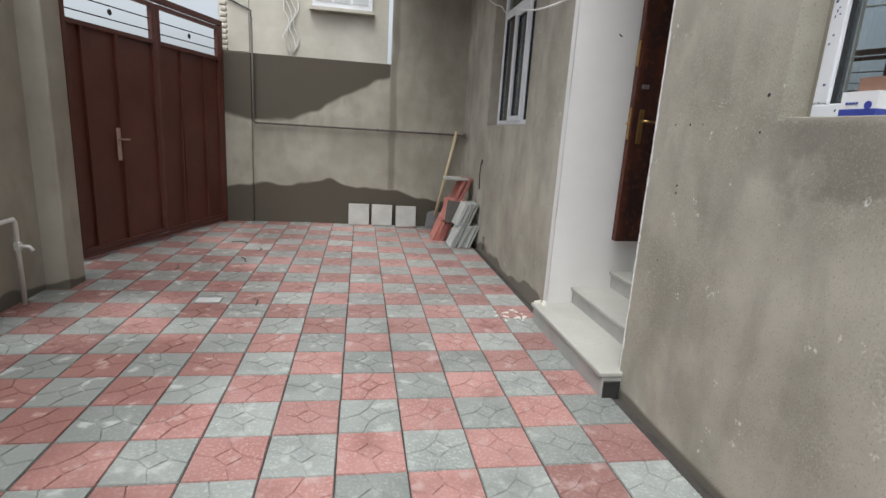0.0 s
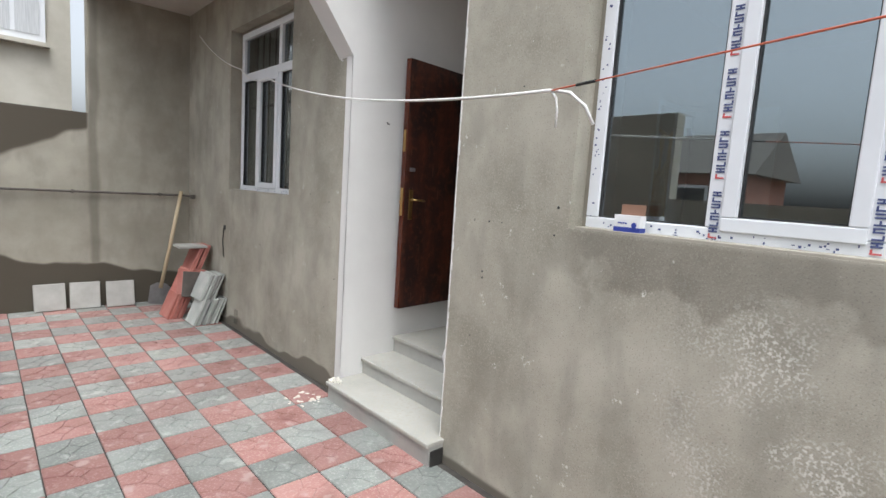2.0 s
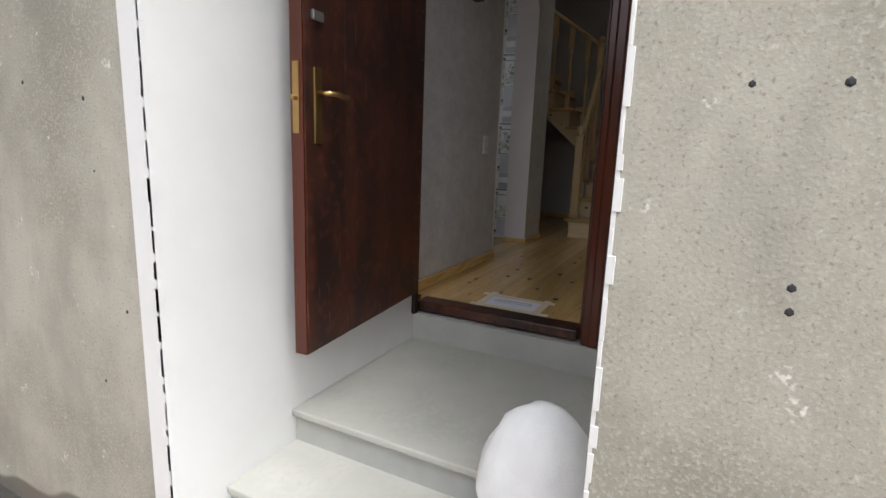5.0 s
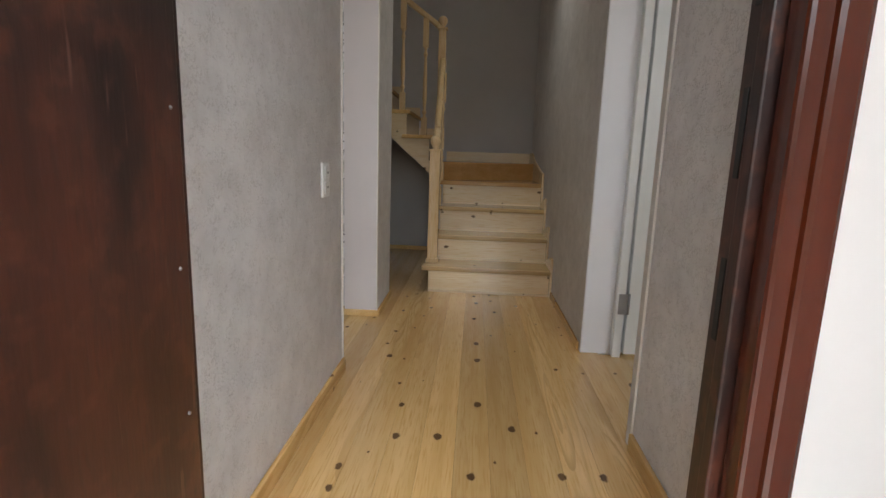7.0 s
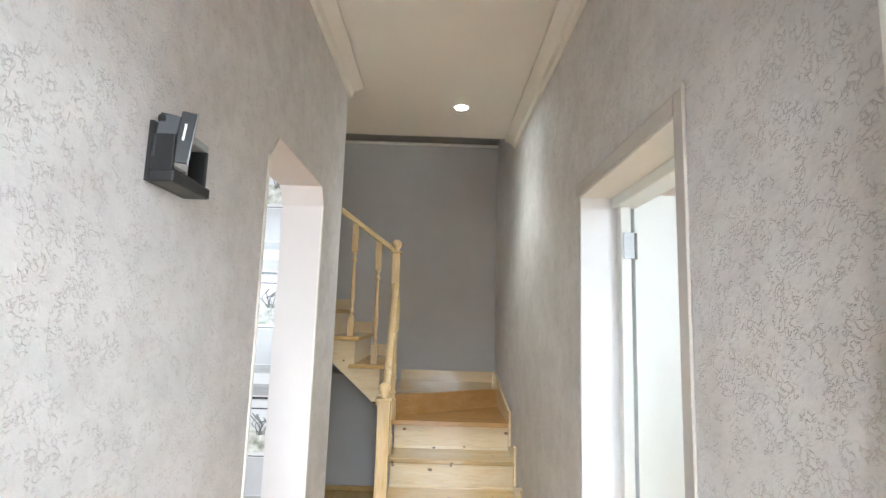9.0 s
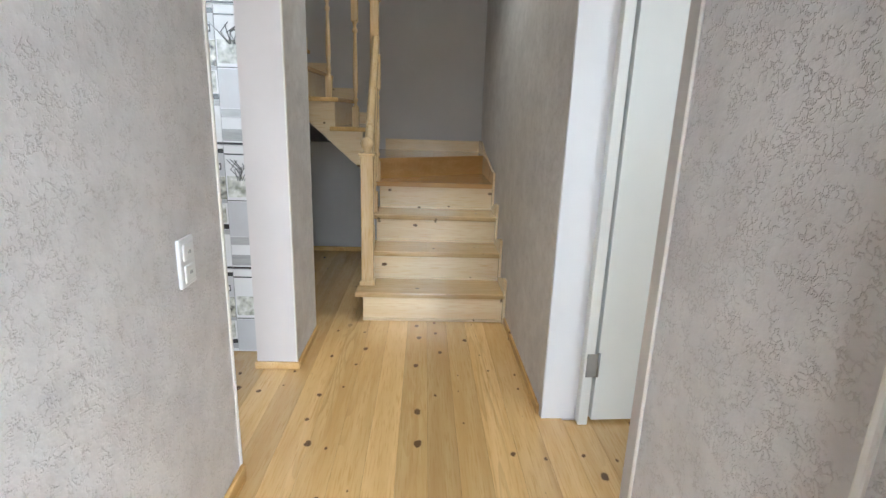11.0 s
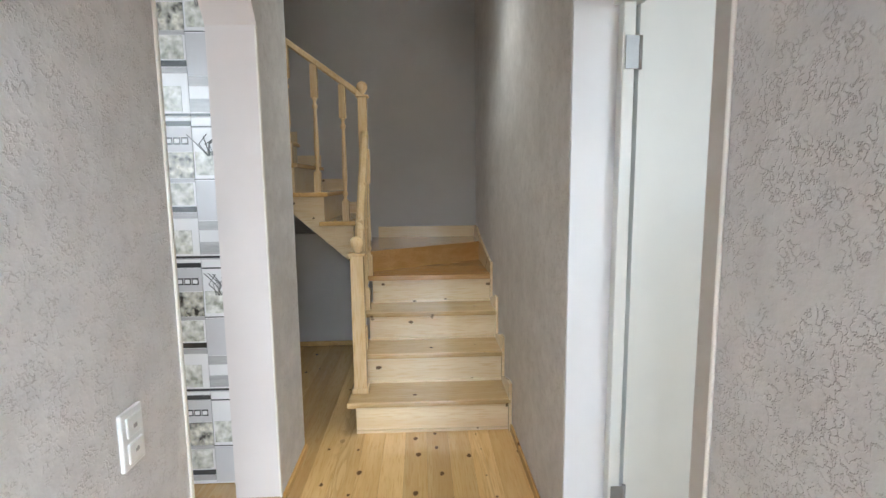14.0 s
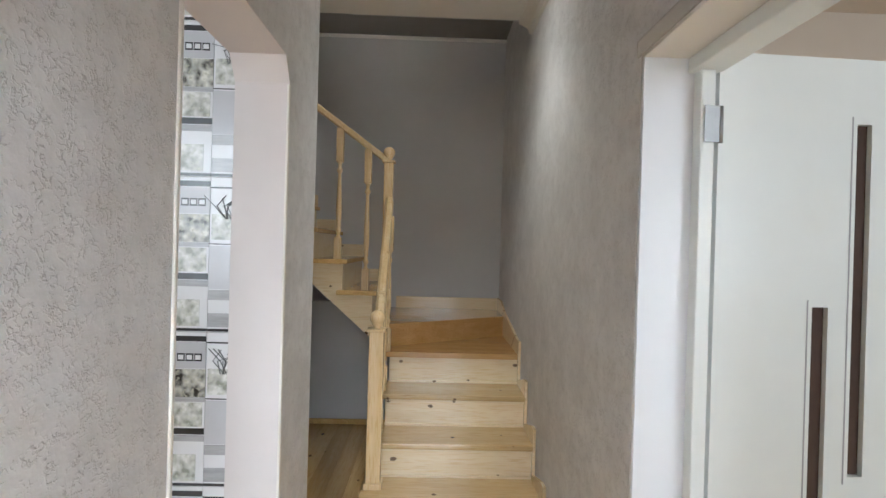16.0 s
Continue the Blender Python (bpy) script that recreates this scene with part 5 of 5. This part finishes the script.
# ---- stairs ----
SY0, SY1 = RW + 0.004, 1.0
RISE = (1.335 - FLOOR) / 4
st = thing("staircase", "varnished pine winding staircase with turned balusters", "staircase", kind="structure")
for i in range(4):
    x = 4.166 + i * 0.2525
    z = FLOOR + (i + 1) * RISE
    out = 0.035 if i == 0 else 0.0
    part("riser", bx(x, x + 0.02, SY0, SY1 + out - 0.02, z - RISE, z - 0.032), pine_lit, st, "knotty pine riser, brightened for the light on it")
    if i < 3:
        tr = bx(x - 0.03, x + 0.2525 + 0.02, SY0, SY1 + 0.02 + out * 1.2, z - 0.032, z, bevel=0.007)
        part("tread", tr, pine_shaded_tread, st, "varnished pine tread")
        part("cove", bx(x - 0.012, x, SY0, SY1 + out - 0.02, z - 0.045, z - 0.032), pine_lit, st)
        part("foot_bead", bx(x + 0.2525 - 0.012, x + 0.2525, SY0, SY1 - 0.02, z, z + 0.012), pine_lit, st)
    s = bmesh.new()
    prism(s, [(x - 0.03, z - RISE), (x + 0.27, z - RISE + 0.0), (x + 0.27, z + 0.015), (x + 0.03, z + 0.085), (x - 0.03, z + 0.085)], 1, SY0, SY0 + 0.016)
    part("wall_string", s, pine_lit, st, "stepped pine wall skirting")
part("foot_bead", bx(4.154, 4.166, SY0, SY1 + 0.015, FLOOR, FLOOR + 0.014), pine_lit, st)
x4 = 4.166 + 3 * 0.2525
Z4, Z5, Z6 = 1.335, 1.485, 1.70
t4 = bmesh.new()
prism(t4, [(x4 - 0.012, SY0), (x4 - 0.012, SY1 + 0.01), (5.09, SY1 + 0.01), (5.62, SY0)], 2, Z4 - 0.032, Z4)
part("winder", t4, pine_shaded, st, "varnished pine winder tread, browned for shade")
r5 = bmesh.new()
prism(r5, [(5.08, SY1), (5.10, SY1), (5.63, SY0), (5.61, SY0)], 2, Z4, Z5 - 0.03)
part("riser", r5, pine_shaded, st)
t5 = bmesh.new()
prism(t5, [(5.06, SY1 + 0.05), (5.06, SY1), (5.59, SY0), (BACK - 0.002, SY0), (BACK - 0.002, SY1 + 0.09)], 2, Z5 - 0.03, Z5)
part("winder", t5, pine_shaded, st, "varnished pine winder tread, browned for shade")
part("wall_string", bx(BACK - 0.018, BACK - 0.003, SY0, SY1 + 0.02, Z5, Z5 + 0.095), pine_lit, st, "pine skirting at the back wall")
sr = bmesh.new()
prism(sr, [(x4 + 0.02, Z4 - 0.05), (x4 + 0.02, Z4 + 0.08), (5.55, Z5 + 0.03), (5.78, Z5 + 0.10), (BACK - 0.02, Z5 + 0.10), (BACK - 0.02, Z4)], 1, SY0, SY0 + 0.015)
part("wall_string", sr, pine_lit, st, "sloping pine wall skirting")
for i in range(9):
    y = 1.085 + i * 0.195
    z = Z6 + i * 0.2
    part("riser", bx(5.09, BACK - 0.002, y + 0.03, y + 0.048, z - 0.2 if i else Z5, z - 0.03), pine_lit, st)
    part("tread", bx(5.03, BACK - 0.002, y, y + 0.26, z - 0.03, z, bevel=0.006), pine_floor, st, "varnished pine tread")
    part("wall_string", bx(BACK - 0.016, BACK - 0.004, y + 0.02, y + 0.22, z, z + 0.10), pine_lit, st)
string = bmesh.new()
prof = [(1.02, Z5 - 0.18), (1.02, Z5 + 0.005), (1.115, Z5 + 0.005)]
for i in range(9):
    y, z = 1.115 + i * 0.195, Z6 - 0.031 + i * 0.2
    prof += [(y, z), (y + 0.195, z)]
prof += [(2.87, 2.95)]
prism(string, prof, 0, 5.055, 5.088)
part("outer_string", string, pine_lit, st, "cut pine outer string with a sloping underside")

# newel posts, balusters, handrails
def newel(name, x, y, z0, z1, w=0.036):
    b = bmesh.new()
    box(b, x - w, x + w, y - w, y + w, z0, z1 - 0.10, bevel=0.005)
    box(b, x - w - 0.01, x + w + 0.01, y - w - 0.01, y + w + 0.01, z0, z0 + 0.03, bevel=0.004)
    box(b, x - w - 0.012, x + w + 0.012, y - w - 0.012, y + w + 0.012, z1 - 0.10, z1 - 0.085, bevel=0.004)
    lathe(b, [(0.02, z1 - 0.085), (0.016, z1 - 0.075), (0.026, z1 - 0.066)] + [(0.039 * math.sin(a), z1 - 0.032 - 0.039 * math.cos(a)) for a in (0.7, 1.1, 1.57, 2.0, 2.4, 2.8, 3.1)], x, y, 16)
    return part("newel_post", b, pine_post, st, "square pine newel post with a ball cap")


newel("newel", 4.30, 1.0, FLOOR + RISE, 1.665)
newel("newel", 5.075, 1.03, Z5 - 0.18, 2.635, 0.03)


def baluster(x, y, z0, z1):
    b = bmesh.new()
    h = z1 - z0
    box(b, x - 0.0235, x + 0.0235, y - 0.0235, y + 0.0235, z0, z0 + 0.14, bevel=0.004)
    box(b, x - 0.0235, x + 0.0235, y - 0.0235, y + 0.0235, z1 - 0.22, z1, bevel=0.004)
    a, c = z0 + 0.14, z1 - 0.22
    k = c - a
    lathe(b, [(0.022, a - 0.002), (0.012, a + 0.012), (0.011, a + 0.03), (0.019, a + 0.042), (0.019, a + 0.052), (0.011, a + 0.064), (0.012, a + 0.08), (0.019, a + 0.3 * k), (0.017, a + 0.5 * k), (0.011, c - 0.085), (0.011, c - 0.075), (0.019, c - 0.062), (0.019, c - 0.05), (0.011, c - 0.036), (0.012, c - 0.016), (0.022, c + 0.002)], x, y, 12)
    return part("baluster", b, pine_post, st, "turned pine baluster")


def rail(a, b, w=0.028, h=0.045):
    a, b = Vector(a), Vector(b)
    d = (b - a).normalized()
    s = d.cross(Vector((0, 0, 1))).normalized()
    u = s.cross(d)
    bm = bmesh.new()
    rings = []
    for p in (a, b):
        rings.append([bm.verts.new(p + s * q * w + u * r * h) for q, r in ((-1, 0), (-0.8, 0.7), (-0.3, 1), (0.3, 1), (0.8, 0.7), (1, 0), (0.6, -0.25), (-0.6, -0.25))])
    for k in range(8):
        bm.faces.new((rings[0][k], rings[0][(k + 1) % 8], rings[1][(k + 1) % 8], rings[1][k]))
    bm.faces.new(rings[0][::-1])
    bm.faces.new(rings[1])
    return part("handrail", bm, pine_post, st, "rounded pine handrail")


rail((4.35, 1.0, 1.535), (5.06, 1.02, 2.28))
rail((5.078, 1.04, 2.535), (5.078, 2.6, 2.535 + 1.56 * 0.72), 0.026, 0.034)
for i in range(7):
    y = 1.165 + i * 0.185
    zb = Z6 + int((y - 1.085) / 0.195) * 0.2
    baluster(5.078, y, zb, 2.53 + (y - 1.04) * 0.72)
for i in range(3):
    x = 4.50 + i * 0.22
    baluster(x, 1.0, FLOOR + RISE * (2 + i) if i < 2 else Z4, 1.56 + (x - 4.31) * 0.985)

# ---- kitchen tiles seen through the opening ----
KX = 3.735
kt = thing("tiled_wall", "white kitchen wall tiles printed with grey bands and flowers", "wall tiles", kind="structure")
B_EDGE = 1.60
LINE = 2.24
for col in range(4):
    for row in range(-3, 2):
        z1 = LINE + row * 0.6 + 0.6
        z0 = z1 - 0.6 + 0.002
        first = col % 2 == 0
        y0 = B_EDGE - 0.30 if col == 0 else B_EDGE + 0.30 * (col - 1)
        y1 = y0 + 0.298
        if col == 0:
            y0 = LW + 0.203
        t = part("tile", bx(KX - 0.008, KX, y0, y1, max(z0, FLOOR), z1), tile_white, kt)
        xq = (KX - 0.0098, KX - 0.0081)

        def band(name, a, b, m, ya=0.0, yb=1.0):
            w = y1 - y0
            za, zb = z1 - b * 0.6, z1 - a * 0.6
            if zb > FLOOR + 0.01:
                part(name, bx(*xq, y0 + ya * w, y0 + yb * w, max(za, FLOOR), zb), m, t)
        if first:
            band("line", 0.06, 0.07, tile_dark)
            band("flower_print", 0.235, 0.40, flower_pale, 0.1, 0.95)
            band("line", 0.425, 0.432, tile_dark)
            band("band", 0.44, 0.72, tile_mid)
            band("band", 0.725, 0.79, tile_grey)
            band("band", 0.875, 0.965, tile_grey)
            band("line", 0.975, 0.993, tile_dark)
            random.seed(row + 40)
            tw = bmesh.new()
            for k in range(9):
                ya = y0 + (y1 - y0) * random.uniform(0.35, 0.6)
                tube(tw, [(KX - 0.0105, ya, z1 - 0.16), (KX - 0.0105, ya + random.uniform(-0.05, 0.05), z1 - 0.11), (KX - 0.0105, ya + random.uniform(-0.09, 0.09), z1 - random.uniform(0.06, 0.09))], 0.002, 4)
            part("twig_print", tw, twig, t) if row > -3 else None
        else:
            band("band", 0.025, 0.06, tile_dark)
            band("band", 0.065, 0.235, tile_mid)
            for k in range(3):
                ya, yb = y0 + (0.05 + 0.11 * k) * (y1 - y0), y0 + (0.145 + 0.11 * k) * (y1 - y0)
                if z1 - 0.12 > FLOOR:
                    sq = part("square", bx(KX - 0.0112, KX - 0.0099, ya, yb, z1 - 0.112, z1 - 0.082), tile_dark, t)
                    part("inset", bx(KX - 0.0122, KX - 0.0113, ya + 0.004, yb - 0.004, z1 - 0.106, z1 - 0.088), tile_white, kt)
            band("flower_print", 0.24, 0.42, flower)
            band("band", 0.422, 0.45, tile_grey)
            band("flower_print", 0.455, 0.61, flower_pale, 0.03, 0.97)
            band("band", 0.62, 0.66, tile_dark)
            band("band", 0.665, 0.705, tile_grey)
            band("flower_print", 0.79, 0.96, flower_pale, 0.1, 0.8)
            band("line", 0.975, 0.993, tile_dark)

# ---- beyond the yard ----
nb = thing("neighbour_house", "neighbour's pale plastered house behind the yard wall", "house")
wl2 = bmesh.new()
box(wl2, -3.62, -1.035, 6.35, 6.6, -0.03, 6.5)
part("wall", wl2, old_plaster, nb, "weathered pale plaster wall")
wn2 = part("window", bx(-2.22, -1.30, 6.30, 6.348, 3.18, 4.4), upvc, nb, "white plastic window with net curtains")
for i in range(3):
    part("pane", bx(-2.17 + i * 0.285, -1.93 + i * 0.285, 6.290, 6.299, 3.26, 4.3), curtain_mat, wn2, "pane with a pale net curtain")
part("sill", bx(-2.26, -1.26, 6.22, 6.348, 3.12, 3.17), old_plaster, wn2)
part("roof", bx(-3.72, -1.035, 6.2, 6.7, 6.5, 6.7), roof_mat, nb)

bh = thing("brick_house", "low red brick house with a weathered sheet roof", "house")
part("wall", bx(-15.0, -11.5, 2.2, 7.5, -0.03, 2.5), brick_mat, bh, "red brick wall")
rf = bmesh.new()
prism(rf, [(-15.3, 2.5), (-11.2, 2.5), (-13.2, 3.7)], 1, 1.9, 7.8)
part("roof", rf, roof_mat, bh, "grey-brown sheet roof")
for y in (3.0, 5.6):
    wn3 = part("window", bx(-11.5, -11.45, y, y + 0.9, 1.2, 2.2), upvc, bh, "white window")
    part("pane", bx(-11.449, -11.44, y + 0.08, y + 0.82, 1.28, 2.12), rubber, wn3)

tree = thing("garden_tree", "small leafy garden tree beyond the yard wall", "tree", at=(-6.5, -1.75, -0.03))
tree.scale = (0.62, 0.62, 0.66)
tk = bmesh.new()
tube(tk, [(0, 0, 0), (0.05, 0.03, 1.2), (0, 0.1, 2.3), (0.05, 0.15, 3.2)], 0.09, 8)
random.seed(21)
tips = []
for i in range(9):
    a, h = i * 2.4, 1.9 + 0.16 * i
    tip = (0.75 * math.cos(a), 0.75 * math.sin(a), h + 0.7)
    tips.append(tip)
    tube(tk, [(0.02, 0.06, h), (0.35 * math.cos(a), 0.35 * math.sin(a), h + 0.4), tip], 0.03, 6)
part("trunk", tk, bark, tree)
lv_v, lv_f = [], []
for i in range(2600):
    cx, cy, cz = random.choice(tips)
    p = Vector((random.gauss(cx * 0.9, 0.28), random.gauss(cy * 0.9, 0.28), random.gauss(cz, 0.3)))
    u = Vector((random.uniform(-1, 1), random.uniform(-1, 1), random.uniform(-0.6, 0.6))).normalized() * 0.085
    w = u.orthogonal().normalized() * 0.045
    k = len(lv_v)
    lv_v += [p - u, p + w, p + u, p - w]
    lv_f.append((k, k + 1, k + 2, k + 3))
me = bpy.data.meshes.new("crown")
me.from_pydata([tuple(v) for v in lv_v], [], lv_f)
me.materials.append(leaf_mat)
crown = new("crown", me)
crown.parent = tree

# ---- pieces: floor boards ----
random.seed(4)
BW = 0.112
for i in range(-2, 28):
    y0 = RW - 0.2 + (i + 2) * BW
    x0, x1 = (1.582, BACK - 0.29) if RW + 0.001 < y0 + BW and y0 + BW / 2 < LW + 0.05 else ((2.345, 3.14) if y0 < RW else (LEFT_OP[0] + 0.005, LEFT_OP[1] - 0.005))
    ya, yb = max(y0, RW - 0.2), y0 + BW - 0.0004
    if y0 > LW + 0.2:
        x0, x1 = 4.002, 5.70
    part("floor_board", bx(x0, x1, ya, yb, FLOOR - 0.023, FLOOR - 0.0003 * random.random(), bevel=0.0006), pine_floor, hall_floor)
    if LW + 0.05 < y0 + BW / 2 < LW + 0.2 + BW / 2 and y0 <= LW + 0.2:
        part("floor_board", bx(4.002, 5.70, ya, yb, FLOOR - 0.023, FLOOR - 0.0004, bevel=0.0006), pine_floor, hall_floor)

# ---- pieces: paving slabs ----
paver = {(k, h): paver_mesh("paver", m, h) for k, m in ((0, red_paver), (1, grey_paver)) for h in (False, True)}
random.seed(9)
rest = {0: bmesh.new(), 1: bmesh.new()}
for i in range(-11, 6):
    for j in range(-10, 18):
        x, y = (i + 0.5) * TILE - 1.5, (j + 0.5) * TILE
        if x > FX - 0.02 or y > FAR - 0.03 or x < -4.5:
            continue
        k = (i + j) % 2
        if i >= -6 and -8 <= j:
            ob = new("paving_slab_piece", paver[k, random.random() < 0.5])
            ob.name = "slab"
            ob.parent = yard_floor
            ob.matrix_basis = pose(x + random.uniform(-1, 1) * 0.0012, y + random.uniform(-1, 1) * 0.0012, random.uniform(-0.0015, 0.001), random.uniform(-0.25, 0.25), random.uniform(-0.25, 0.25), random.choice((0, 180)) + random.uniform(-0.4, 0.4))
        else:
            src = paver[k, (i * 7 + j) % 3 == 0]
            tmp = bmesh.new()
            tmp.from_mesh(src)
            bmesh.ops.translate(tmp, verts=tmp.verts, vec=(x, y, 0))
            hold = bpy.data.meshes.new("hold")
            tmp.to_mesh(hold)
            tmp.free()
            rest[k].from_mesh(hold)
            bpy.data.meshes.remove(hold)
for k, m in ((0, red_paver), (1, grey_paver)):
    tagged(part("slabs", rest[k], m, yard_floor), kind="stuff")
